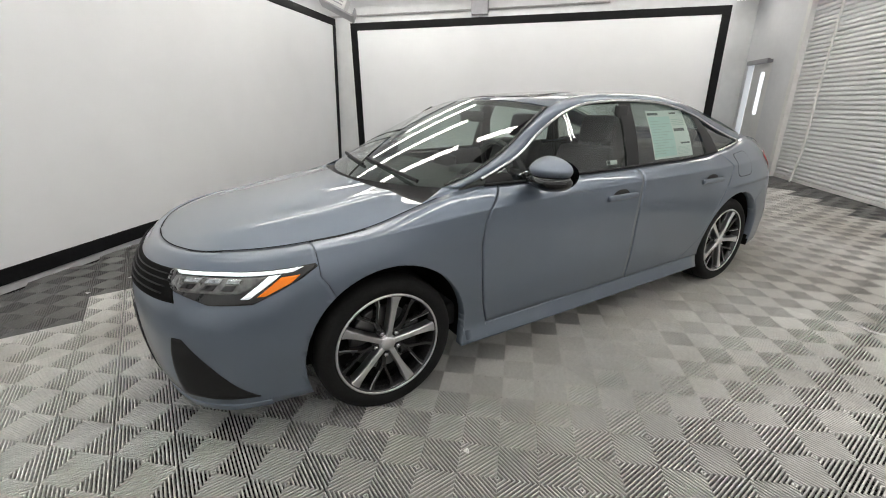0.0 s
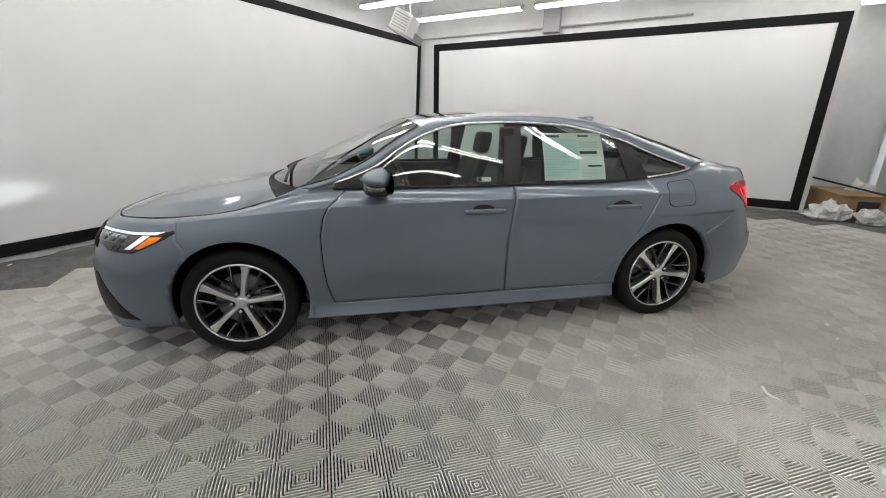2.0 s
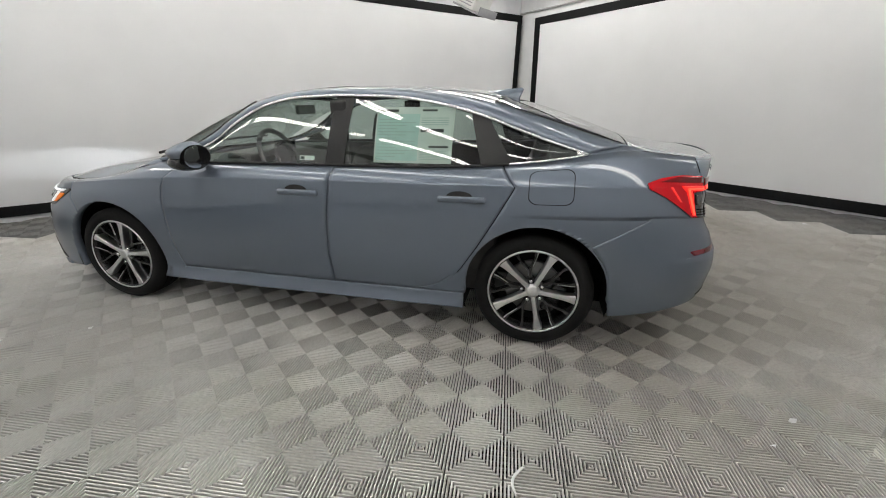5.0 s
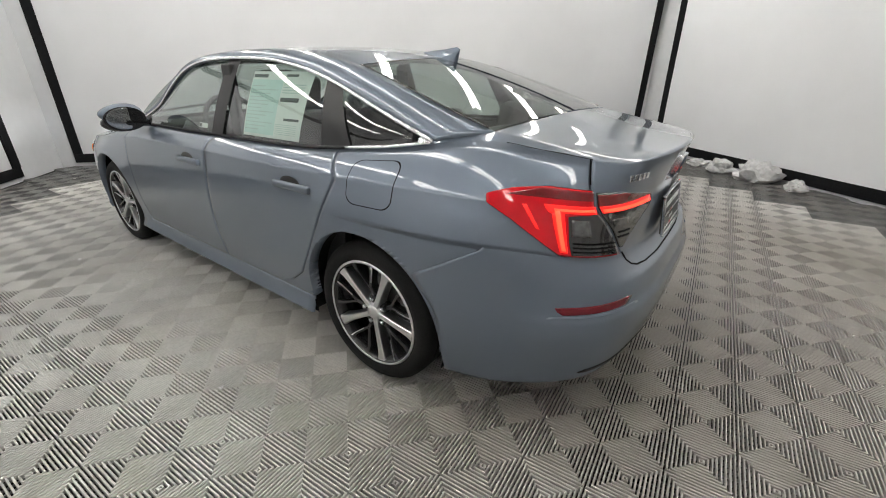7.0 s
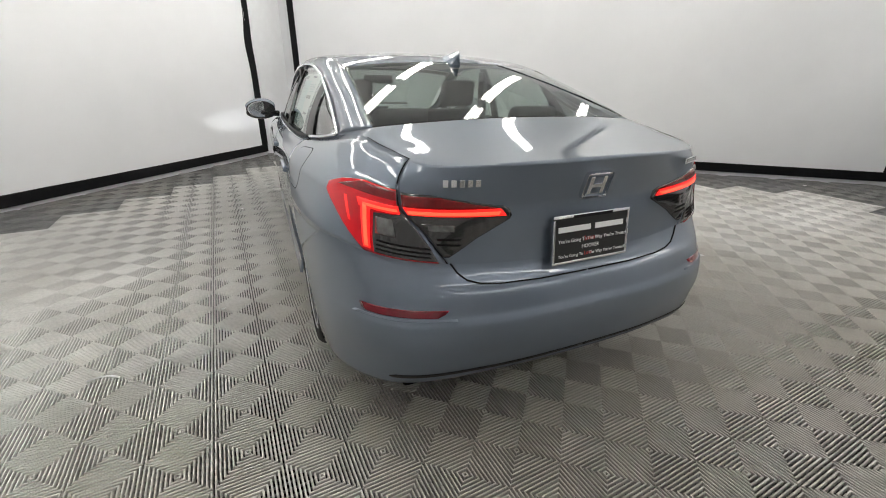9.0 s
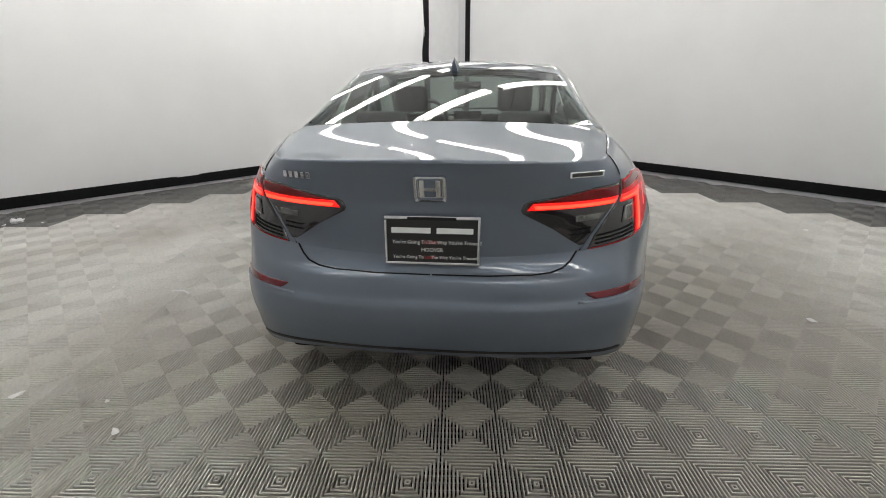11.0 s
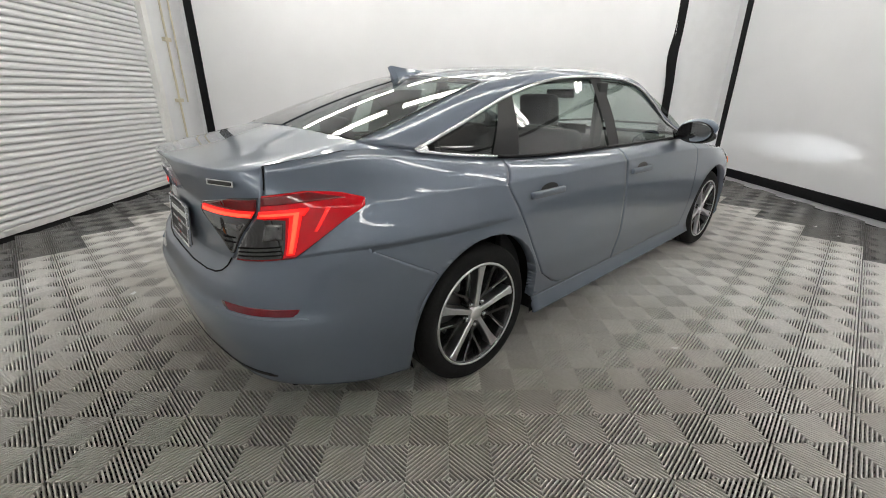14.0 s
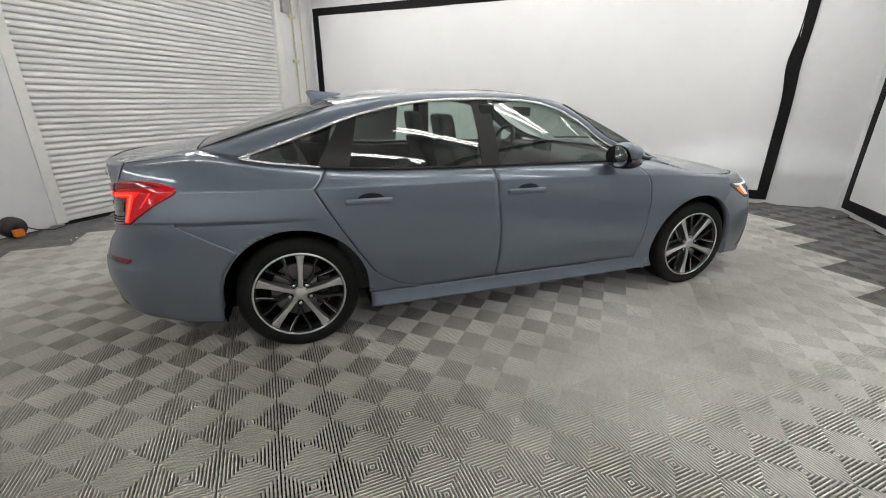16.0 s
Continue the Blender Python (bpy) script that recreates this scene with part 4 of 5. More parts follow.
# fuel flap on the left quarter
def rounded(x0, x1, t0, t1, n=26, r=.22):
    """Rows of a panel with rounded corners; r is the share of its height that the corners take."""
    out = []
    for k in range(n + 1):
        w = (1 - math.cos(math.pi * k / n)) / 2
        e = max(0, 1 - min(w, 1 - w) / r)
        d = (1 - math.sqrt(max(0, 1 - e * e))) * .045
        t = t0 + (t1 - t0) * w
        out.append((t, s_at_x(x0 + d, t), s_at_x(x1 - d, t)))
    return out


sheet("fuel_flap_gap", skin_grid(rounded(1.307, 1.523, 4.37, 5.57), 14, .0008), M_LINER, car, sides=(-1,), flange=0)
sheet("fuel_flap", skin_grid(rounded(1.311, 1.519, 4.395, 5.545), 14, .0016), M_PAINT, car, sides=(-1,), flange=0)

# ---- lamps ----
def overlay(name, rows, n, off, mat, label="", sides=(1, -1), parent=None, flange=.012):
    ts = [r[0] for r in rows]
    fine = []
    m = max(6, 5 * (len(rows) - 1))
    for k in range(m + 1):
        t = ts[0] + (ts[-1] - ts[0]) * k / m
        fine.append((t, float(np.interp(t, ts, [r[1] for r in rows])), float(np.interp(t, ts, [r[2] for r in rows]))))
    obs = []
    for i, sd in enumerate(sides):
        v, f = grid_mesh(skin_grid(fine, n, off), sd, flange)
        obs.append(face_out(mesh_ob(name, v, f, mat, parent[i] if parent else car, label, smooth=True)))
    return obs


head = overlay("headlamp", [(3.25, 3.0, 3.9), (3.6, 2.2, 4.35), (4.0, 1.95, 4.8), (4.35, 1.9, 5.05), (4.5, 1.95, 5.0)], 30, .003, M_GLOSSBLK, "dark headlamp with lit light bar and amber marker")
overlay("light_bar", [(4.30, 2.15, 4.6), (4.45, 2.05, 4.8)], 24, .008, M_DRL, "lit white light bar", parent=head)
overlay("light_blade", [(3.45, 3.62, 3.80), (4.25, 4.1, 4.35)], 6, .008, M_DRL, parent=head)
overlay("amber_marker", [(3.5, 3.95, 4.1), (3.9, 4.2, 4.6), (4.15, 4.38, 4.75)], 8, .008, M_AMBER, "amber side marker", parent=head)
overlay("reflector_bowl", [(3.62, 2.3, 3.55), (3.9, 2.1, 3.85), (4.22, 2.1, 4.05)], 16, .0055, M_CHAMBER, "grey reflector behind the lens", parent=head, flange=.003)
for a in (2.3, 2.72, 3.14):
    overlay("lamp_module", [(3.74, a, a + .26), (3.95, a + .04, a + .3)], 5, .0085, M_GLOSSBLK, parent=head, flange=.004)
    overlay("lamp_module", [(4.0, a + .03, a + .34), (4.17, a + .06, a + .36)], 5, .0085, M_LED, parent=head, flange=.004)
overlay("upper_grille", [(3.2, 0, 2.35), (3.6, 0, 2.2), (4.45, 0, 2.05)], 20, .003, M_LINER, "black recessed grille")
for t in (3.4, 3.65, 3.9, 4.15):
    overlay("grille_slat", [(t, 0, 2.0), (t + .06, 0, 2.0)], 16, .006, M_MATBLK, flange=.004)
overlay("lower_grille", [(0.5, 0, 1.4), (1.4, 0, 1.5), (2.5, 0, 1.2)], 16, .003, M_MATBLK, "black lower grille")
overlay("bumper_inlet", [(0.5, 2.25, 4.05), (0.85, 2.3, 3.8), (1.6, 2.35, 3.2), (2.3, 2.4, 2.6)], 22, .003, M_MATBLK, "black bumper inlet")
overlay("front_lip", [(0.0, 0, 4.2), (0.22, 0, 4.2)], 30, .006, M_PAINT)

# tail lamps: one piece on the quarter, one on the lid
tail_o = overlay("tail_lamp", [(3.98, 13.5, 14.45), (4.3, 13.2, 14.35), (4.65, 12.85, 14.17), (4.95, 12.45, 13.97), (5.1, 12.4, 13.91), (5.24, 12.75, 13.86), (5.34, 13.25, 13.83)], 30, .006, M_SMOKE, "lit red tail lamp with smoked inner panel")
overlay("red_lens", [(3.985, 13.52, 13.66), (4.3, 13.21, 13.62), (4.65, 12.86, 13.6), (4.83, 12.62, 13.59), (4.87, 12.57, 14.0), (4.95, 12.46, 13.96), (5.1, 12.41, 13.9), (5.24, 12.77, 13.85), (5.33, 13.26, 13.82)], 30, .008, M_REDLENS, "red lens lit from within", parent=tail_o, flange=.003)
overlay("bulb_chamber", [(4.42, 13.66, 13.93), (4.76, 13.64, 13.88)], 6, .0095, M_CHAMBER, "grey reversing bulb chamber", parent=tail_o, flange=.002)
for q in (4.08, 4.17, 4.26):
    overlay("lens_rib", [(q, 13.68, 14.36), (q + .03, 13.68, 14.34)], 8, .0098, M_LINER, parent=tail_o, flange=.002)
overlay("lower_edge", [(3.98, 13.52, 14.44), (4.015, 13.5, 14.43)], 14, .0105, M_REDDEEP, parent=tail_o, flange=.002)
overlay("upper_shade", [(5.13, 12.7, 13.89), (5.3, 13.2, 13.84)], 14, .0085, M_REDDEEP, parent=tail_o, flange=.002)
overlay("light_bar", [(4.06, 13.51, 13.61), (4.95, 13.36, 13.53)], 6, .010, M_REDGLOW, "glowing red bar", parent=tail_o, flange=.003)
overlay("light_bar", [(4.88, 13.34, 13.98), (5.03, 13.26, 13.95)], 14, .0104, M_REDGLOW, "glowing red bar", parent=tail_o, flange=.003)
overlay("light_core", [(4.1, 13.53, 13.58), (4.97, 13.4, 13.47)], 4, .0115, M_REDCORE, "bright line of the light bar", parent=tail_o, flange=.002)
overlay("light_core", [(4.92, 13.42, 13.95), (4.97, 13.4, 13.94)], 14, .0117, M_REDCORE, "bright line of the light bar", parent=tail_o, flange=.002)
overlay("outer_streak", [(4.5, 13.2, 13.24), (5.0, 12.98, 13.04)], 4, .0085, M_REDGLOW, parent=tail_o, flange=.002)
tail_i = overlay("lid_lamp", [(4.12, 14.50, 14.56), (4.5, 14.33, 14.85), (4.85, 14.09, 15.22), (5.05, 14.0, 15.18), (5.3, 13.9, 14.3)], 30, .006, M_SMOKE, "smoked lid lamp with glowing red bar", parent=None)
overlay("light_bar", [(4.89, 14.08, 15.16), (5.03, 14.01, 15.1)], 20, .010, M_REDGLOW, "glowing red bar", parent=tail_i, flange=.003)
overlay("light_core", [(4.91, 14.09, 15.08), (4.97, 14.06, 15.1)], 20, .0115, M_REDCORE, "bright line of the light bar", parent=tail_i, flange=.002)
overlay("red_edge", [(5.035, 14.0, 15.1), (5.26, 13.92, 14.4)], 20, .0085, M_REDDEEP, parent=tail_i, flange=.003)
overlay("clear_lens", [(4.62, 14.32, 14.62), (4.74, 14.24, 14.62)], 8, .0085, M_CHAMBER, parent=tail_i, flange=.003)
for q in (4.36, 4.46):
    overlay("lens_rib", [(q, 14.42, 14.66), (q + .03, 14.42, 14.7)], 8, .0085, M_LINER, parent=tail_i, flange=.002)
overlay("rear_reflector", [(2.58, 13.5, 14.42), (2.66, 13.44, 14.5), (2.74, 13.42, 14.54)], 16, .004, M_REFLECTOR, "dark red bumper reflector")
overlay("reflector_ledge", [(2.50, 13.3, 14.62), (2.545, 13.35, 14.62)], 16, .006, M_PAINT)
# flat black strip; the bumper groove's shade is put into its colour
overlay("rear_valance", [(0.46, 13.85, 16), (0.55, 13.8, 16), (.66, 13.9, 16)], 30, .003, M_MATBLK, "black strip for the shaded groove in the rear bumper")

# ---- badges and plate: plain shapes ----
def on_rear(y, z):
    """A point of the rear face by side and height."""
    best = None
    for t in spaced(3.9, 6, 60):
        lo, hi = 13.0, 16.0
        for _ in range(18):
            mid = (lo + hi) / 2
            if skin(mid, t)[1] > abs(y):
                lo = mid
            else:
                hi = mid
        p = skin(lo, t)
        if best is None or abs(p[2] - z) < abs(best[2] - z):
            best = p
    return np.array((best[0], y, z))


def plaque(name, y0, y1, z0, z1, off, thick, mat, parent, label="", bevel=.002):
    p = on_rear((y0 + y1) / 2, (z0 + z1) / 2)
    q = on_rear((y0 + y1) / 2, z0)
    r = on_rear((y0 + y1) / 2, z1)
    a0, a1 = on_rear(y0, (z0 + z1) / 2), on_rear(y1, (z0 + z1) / 2)
    tilt = math.atan2(r[0] - q[0], z1 - z0)
    turn = math.atan2(a1[0] - a0[0], y1 - y0)
    bm = box_bm(off, off + thick, -(y1 - y0) / 2, (y1 - y0) / 2, -(z1 - z0) / 2, (z1 - z0) / 2, bevel)
    ob = part(name, bm, mat, parent, label)
    ob.matrix_basis = Matrix.Translation(p) @ Matrix.Rotation(-turn, 4, "Z") @ Matrix.Rotation(tilt, 4, "Y")
    return ob


lid = trunk_face[0]
ring = plaque("badge", -.052, .052, .872, .962, .004, .006, M_CHROME, lid, "bright metal emblem", .012)
plaque("badge_field", -.042, .042, .881, .953, .0075, .004, M_PAINT, lid, "", .01)
plaque("badge_bar", -.034, -.018, .886, .948, .010, .004, M_CHROME, lid)
plaque("badge_bar", .018, .034, .886, .948, .010, .004, M_CHROME, lid)
plaque("badge_bar", -.02, .02, .909, .923, .010, .004, M_CHROME, lid)
for k in range(5):
    y = -.505 + k * .0225
    plaque("name_bar", y, y + .016, .935, .957, .004, .004, M_CHROME, trunk_face[1], "bright metal bar")
plaque("trim_plaque", .425, .55, .944, .964, .004, .004, M_CHROME, lid, "bright trim plaque")
plaque("trim_plaque_field", .433, .542, .948, .960, .007, .0025, M_GLOSSBLK, lid)

plate = empty("plate_holder", Matrix.Translation((2.264, 0.004, .742)) @ Matrix.Rotation(radians(-6), 4, "Y"))
part("frame", join_bm(box_bm(0, .012, -.158, .158, .071, .082, .003), box_bm(0, .012, -.158, .158, -.082, -.073, .003), box_bm(0, .012, -.158, -.149, -.074, .068, .003), box_bm(0, .012, .149, .158, -.074, .074, .003)), M_CHROME, plate, "chromed surround")
part("panel", box_bm(-.004, .006, -.15, .15, -.074, .074), M_PLATE, plate, "black dealer panel")
for y0, y1, z0, z1, mt in ((-.135, -.005, .024, .042, M_STICKER_W), (.015, .135, .024, .042, M_STICKER_W), (-.08, .08, .069, .079, M_MATBLK)):
    part("name_bar", box_bm(.006, .0085 if mt is M_STICKER_W else .0135, y0, y1, z0, z1), mt, plate)


def words(text, size, place, mat, parent, rot):
    cu = bpy.data.curves.new("words", "FONT")
    cu.body, cu.size, cu.align_x, cu.extrude = text, size, "CENTER", 0.0004
    ob = new("tmp_words", cu)
    dg = bpy.context.evaluated_depsgraph_get()
    me = bpy.data.meshes.new_from_object(ob.evaluated_get(dg))
    bpy.data.objects.remove(ob)
    me.materials.clear()
    me.materials.append(mat)
    w = new("words", me)
    w.parent = parent
    w.matrix_basis = Matrix.Translation(place) @ rot
    return w


TXT = Matrix.Rotation(radians(90), 4, "Z") @ Matrix.Rotation(radians(90), 4, "X")
words("You're Going To", .017, (.0068, -.075, -.012), M_STICKER_W, plate, TXT)
words("Love", .022, (.0068, -.005, -.012), M_REDINK, plate, TXT)
words("The Way You're Treated!", .017, (.0068, .075, -.012), M_STICKER_W, plate, TXT)
words("HOOVER", .018, (.0068, 0, -.038), M_STICKER_W, plate, TXT)
words("You're Going To", .015, (.0068, -.08, -.0625), M_STICKER_W, plate, TXT)
words("Love", .018, (.0068, -.008, -.0625), M_REDINK, plate, TXT)
words("The Way You're Treated!", .015, (.0068, .075, -.0625), M_STICKER_W, plate, TXT)
plate.parent = car

# roof aerial
fin = bmesh.new()
ring_pts = []
for k, (x, w, z) in enumerate([(.97, .010, .0), (1.03, .030, .0), (1.10, .038, .0), (1.17, .032, .0), (1.19, .018, .0)]):
    zz = float(np.interp(x, [m[0] for m in MID], [m[2] for m in MID])) - .012
    h = [.014, .03, .048, .072, .068][k]
    ring_pts.append([fin.verts.new((x, -w, zz)), fin.verts.new((x + .01, -w * .45, zz + h * .6)), fin.verts.new((x + .03, 0, zz + h)), fin.verts.new((x + .01, w * .45, zz + h * .6)), fin.verts.new((x, w, zz))])
for a, b in zip(ring_pts, ring_pts[1:]):
    for k in range(4):
        fin.faces.new((a[k], a[k + 1], b[k + 1], b[k]))
fin.faces.new(ring_pts[0][::-1])
fin.faces.new(ring_pts[-1])
bmesh.ops.recalc_face_normals(fin, faces=fin.faces)
part("aerial_fin", fin, M_PAINT, car, smooth=False)

# ---- cabin ----
def cushion(x0, x1, y0, y1, z0, z1, lean=0.0, bevel=.05):
    bm = box_bm(x0, x1, y0, y1, z0, z1, bevel, 3)
    if lean:
        for v in bm.verts:
            v.co.x += (v.co.z - z0) * lean
    return bm


def front_seat(y):
    root = empty("front_seat", None)
    root.parent = car
    part("seat_base", cushion(-.38, .16, y - .25, y + .25, .38, .56), M_SEAT, root, smooth=True)
    part("backrest", cushion(.10, .24, y - .24, y + .24, .50, 1.03, .38), M_SEAT, root, smooth=True)
    part("headrest", cushion(.345, .44, y - .12, y + .12, 1.045, 1.22, .2, .04), M_SEAT, root, smooth=True)
    for d in (-.05, .05):
        part("headrest_post", tube_bm([(.375, y + d, .98), (.40, y + d, 1.08)], .007, 6), M_CHROME, root)


front_seat(.37)
front_seat(-.37)
bench = empty("rear_bench")
bench.parent = car
part("seat_base", cushion(.72, 1.2, -.62, .62, .38, .56), M_SEAT, bench, smooth=True)
part("backrest", cushion(1.1, 1.22, -.6, .6, .5, .98, .45), M_SEAT, bench, smooth=True)
for y in (-.36, .36):
    part("headrest", cushion(1.29, 1.38, y - .13, y + .13, .965, 1.1, .3, .04), M_SEAT, bench, smooth=True)
part("parcel_shelf", cushion(1.35, 1.82, -.55, .55, .95, .975, 0, .01), M_TRIM, car)
dash = part("dashboard", cushion(-1.02, -.52, -.68, .68, .62, .93, .12, .06), M_TRIM, car, smooth=True)
part("instrument_hood", cushion(-.66, -.46, -.52, -.20, .90, .965, .1, .025), M_TRIM, car, smooth=True)
part("centre_screen", box_bm(-.56, -.545, -.13, .13, .90, 1.0, .008), M_GLOSSBLK, car)
part("cabin_floor", box_bm(-1.0, 1.3, -.75, .75, .26, .38, .02), M_TRIM, car)
part("headlining", box_bm(-.2, .95, -.5, .5, 1.302, 1.308), M_LININGS, car)
wheel_v, wheel_f = [], []
n, m = 36, 10
for k in range(n):
    a = k / n * math.tau
    for j in range(m):
        b = j / m * math.tau
        r = .182 + .016 * math.cos(b)
        wheel_v.append((.016 * math.sin(b), r * math.cos(a), r * math.sin(a)))
for k in range(n):
    for j in range(m):
        wheel_f.append((k * m + j, k * m + (j + 1) % m, ((k + 1) % n) * m + (j + 1) % m, ((k + 1) % n) * m + j))
steer = mesh_ob("steering_wheel", wheel_v, wheel_f, M_SEAT, car, smooth=True)
steer.matrix_basis = Matrix.Translation((-.36, -.36, .93)) @ Matrix.Rotation(radians(-24), 4, "Y")
hubm = part("hub", join_bm(cushion(-.03, .03, -.07, .07, -.06, .06, 0, .02), box_bm(-.01, .01, -.17, .17, -.018, .018, .006), box_bm(-.01, .01, -.02, .02, -.17, 0, .006)), M_TRIM, steer)
mir = part("cabin_mirror", cushion(-.36, -.335, -.12, .12, 1.19, 1.255, 0, .012), M_GLOSSBLK, car)
for sd in (1, -1):
    part("door_card", box_bm(-.75, 1.15, sd * .74 - .02, sd * .74 + .02, .35, .935, .012), M_TRIM, car)
    for x0, x1 in ((.20, .29),):
        part("belt_pillar_trim", box_bm(x0, x1, sd * .66 - .015, sd * .66 + .015, .93, 1.28, .01), M_TRIM, car)

# window sticker on the left rear door glass
stick = empty("window_sticker")
stick.parent = car


def on_left_pane(x, z, off):
    a, b = belt_at(x), rim_at(x)
    q = (z - a[2]) / (b[2] - a[2])
    p = a + (b - a) * q
    return Vector((x, -(p[1] + .014 * math.sin(math.pi * q) - .012 + off), z))


def decal(name, x0, x1, z0, z1, off, mat, label=""):
    verts, faces = [], []
    for j in range(5):
        for i in range(5):
            verts.append(on_left_pane(x0 + (x1 - x0) * i / 4, z0 + (z1 - z0) * j / 4, off))
    for j in range(4):
        for i in range(4):
            a = j * 5 + i
            faces.append((a, a + 1, a + 6, a + 5))
    return mesh_ob(name, verts, faces, mat, stick, label)


SX0, SX1, SZ0, SZ1 = .475, .900, .966, 1.246
decal("sheet", SX0, SX1, SZ0, SZ1, -.003, M_STICKER_W, "pale printed price sheet")
decal("tint_field", SX0 + .008, SX0 + .24, SZ0 + .012, SZ1 - .035, -.0018, M_STICKER)
for k in range(13):
    decal("print_line", SX0 + .015, SX0 + .12 + .05 * ((k * 7) % 3), SZ0 + .03 + k * .0155, SZ0 + .034 + k * .0155, -.0008, M_INK_L)
decal("print_bar", SX0 + .01, SX0 + .12, SZ1 - .026, SZ1 - .012, -.0008, M_INK)
decal("print_bar", SX0 + .25, SX0 + .33, SZ1 - .022, SZ1 - .012, -.0008, M_INK)
decal("print_bar", SX0 + .25, SX1 - .05, SZ0 + .155, SZ0 + .172, -.0008, M_INK)
decal("print_bar", SX0 + .30, SX1 - .02, SZ0 + .078, SZ0 + .088, -.0008, M_INK)
for k in range(6):
    decal("print_line", SX0 + .25, SX1 - .03, SZ0 + .02 + k * .008, SZ0 + .022 + k * .008, -.0008, M_INK_L)
for k in range(4):
    decal("print_line", SX0 + .25, SX1 - .03, SZ0 + .19 + k * .011, SZ0 + .194 + k * .011, -.0008, M_INK_L)
label_ob = decal("small_label", .035, .125, .968, .992, -.003, M_STICKER_W)
label_ob.parent = front_doors[1]
bar_ob = decal("label_bar", .04, .065, .971, .989, -.0015, M_INK)
bar_ob.parent = label_ob
tagged(stick, "pale green and white printed price sheet inside the glass")

# ---- wheels ----
def build_wheel():
    """A wheel whose outer face points to -y."""
    root = empty("wheel")
    R, RR = .315, .238
    tyre = [(RR - .004, -.10), (RR + .008, -.108), (RR + .03, -.113), (RR + .05, -.111), (R - .012, -.098), (R - .003, -.085), (R, -.06), (R, 0), (R, .06), (R - .004, .09), (R - .02, .105), (RR + .03, .112), (RR - .004, .1)]
    v, f = lathe(tyre, 72)
    t = face_out(mesh_ob("tyre", v, f, M_TYRE, root, "black low-profile tyre", smooth=True))
    for y in (-.045, 0.0, .045):
        v, f = lathe([(R + .0006, y - .004), (R + .0008, y), (R + .0006, y + .004)], 48)
        mesh_ob("tread_groove", v, f, M_LINER, t)
    v, f = lathe([(RR, -.104), (RR - .004, -.107), (RR - .012, -.104), (RR - .016, -.096), (RR - .022, -.08), (RR - .03, -.03), (RR - .035, .09)], 72)
    rim = face_out(mesh_ob("rim", v, f, M_RIMBLK, root, "black and machined alloy rim", smooth=True))
    v, f = lathe([(RR + .001, -.1035), (RR - .002, -.1085), (RR - .009, -.1065), (RR - .0095, -.104)], 72)
    mesh_ob("rim_lip", v, f, M_ALLOY, rim, "machined bright lip", smooth=True)

    def spoke(a, pts, top, low, mat, nm):
        """A tapered bar: pts of (radius, sideways, half width); top: depth of its face at hub and rim."""
        verts, faces = [], []
        for k, (r, sx, hw) in enumerate(pts):
            q = k / (len(pts) - 1)
            y = top[0] + (top[1] - top[0]) * q
            for dx, dy in ((-hw, 0.004), (-hw * .78, 0), (hw * .78, 0), (hw, 0.004), (hw * 1.15, low), (-hw * 1.15, low)):
                px, pz = sx + dx, r
                verts.append((px * math.cos(a) - pz * math.sin(a), y + dy, px * math.sin(a) + pz * math.cos(a)))
        n = 6
        for k in range(len(pts) - 1):
            for j in range(n):
                p, q = k * n + j, k * n + (j + 1) % n
                faces.append((p, q, q + n, p + n))
        faces.append(tuple(range(n)))
        faces.append(tuple(range((len(pts) - 1) * n, len(pts) * n))[::-1])
        return face_out(mesh_ob(nm, verts, faces, mat, rim))

    for k in range(5):
        a = radians(72 * k)
        # wide machined spoke splitting the disc, with black branches either side
        spoke(a, [(.028, 0, .0135), (.06, 0, .0125), (.11, 0, .0128), (.16, 0, .0145), (.2, 0, .0185), (.222, 0, .0245), (.2325, 0, .031)], (-.088, -.103), .045, M_ALLOY, "spoke")
        # dark forked spoke between two bright ones
        y = a + radians(36)
        spoke(y, [(.045, 0, .015), (.075, 0, .0095), (.125, 0, .010)], (-.072, -.078), .04, M_RIMBLK, "spoke_stem")
        for sgn in (-1, 1):
            spoke(y, [(.112, sgn * .003, .008), (.15, sgn * .022, .0065), (.19, sgn * .043, .0075), (.222, sgn * .05, .012)], (-.078, -.097), .035, M_RIMBLK, "spoke_fork")
        spoke(y, [(.135, .0205, .0012), (.165, .036, .002), (.19, .0495, .0024), (.214, .058, .003)], (-.0835, -.098), .004, M_ALLOY, "machined_edge")
        spoke(a + radians(36), [(.035, 0, .02), (.07, 0, .016)], (-.076, -.078), .04, M_RIMBLK, "hub_web")
        v, f = lathe([(.0005, -.012), (.008, -.012), (.0095, -.008), (.0095, .01)], 10)
        c, s = math.cos(a + radians(36)) * .057, math.sin(a + radians(36)) * .057
        mesh_ob("wheel_nut", [(x - s, y - .078, z + c) for x, y, z in v], f, M_CHROME, rim, smooth=True)
    v, f = lathe([(.0005, -.094), (.02, -.094), (.0325, -.090), (.034, -.08), (.05, -.07), (.05, -.03)], 32)
    mesh_ob("centre_cap", v, f, M_ALLOY, rim, "bright centre cap", smooth=True)
    v, f = lathe([(.04, -.028), (.145, -.028), (.15, -.024), (.15, .0), (.06, .0)], 48)
    disc = face_out(mesh_ob("brake_disc", v, f, M_DISC, root, "steel brake disc", smooth=False))
    part("caliper", cushion(.085, .165, -.045, .035, -.09, .09, 0, .02), M_RIMBLK, disc)
    v, f = lathe([(.001, .0), (RR - .03, .0), (RR - .03, .01)], 40)
    mesh_ob("dust_shield", v, f, M_LINER, root)
    return root


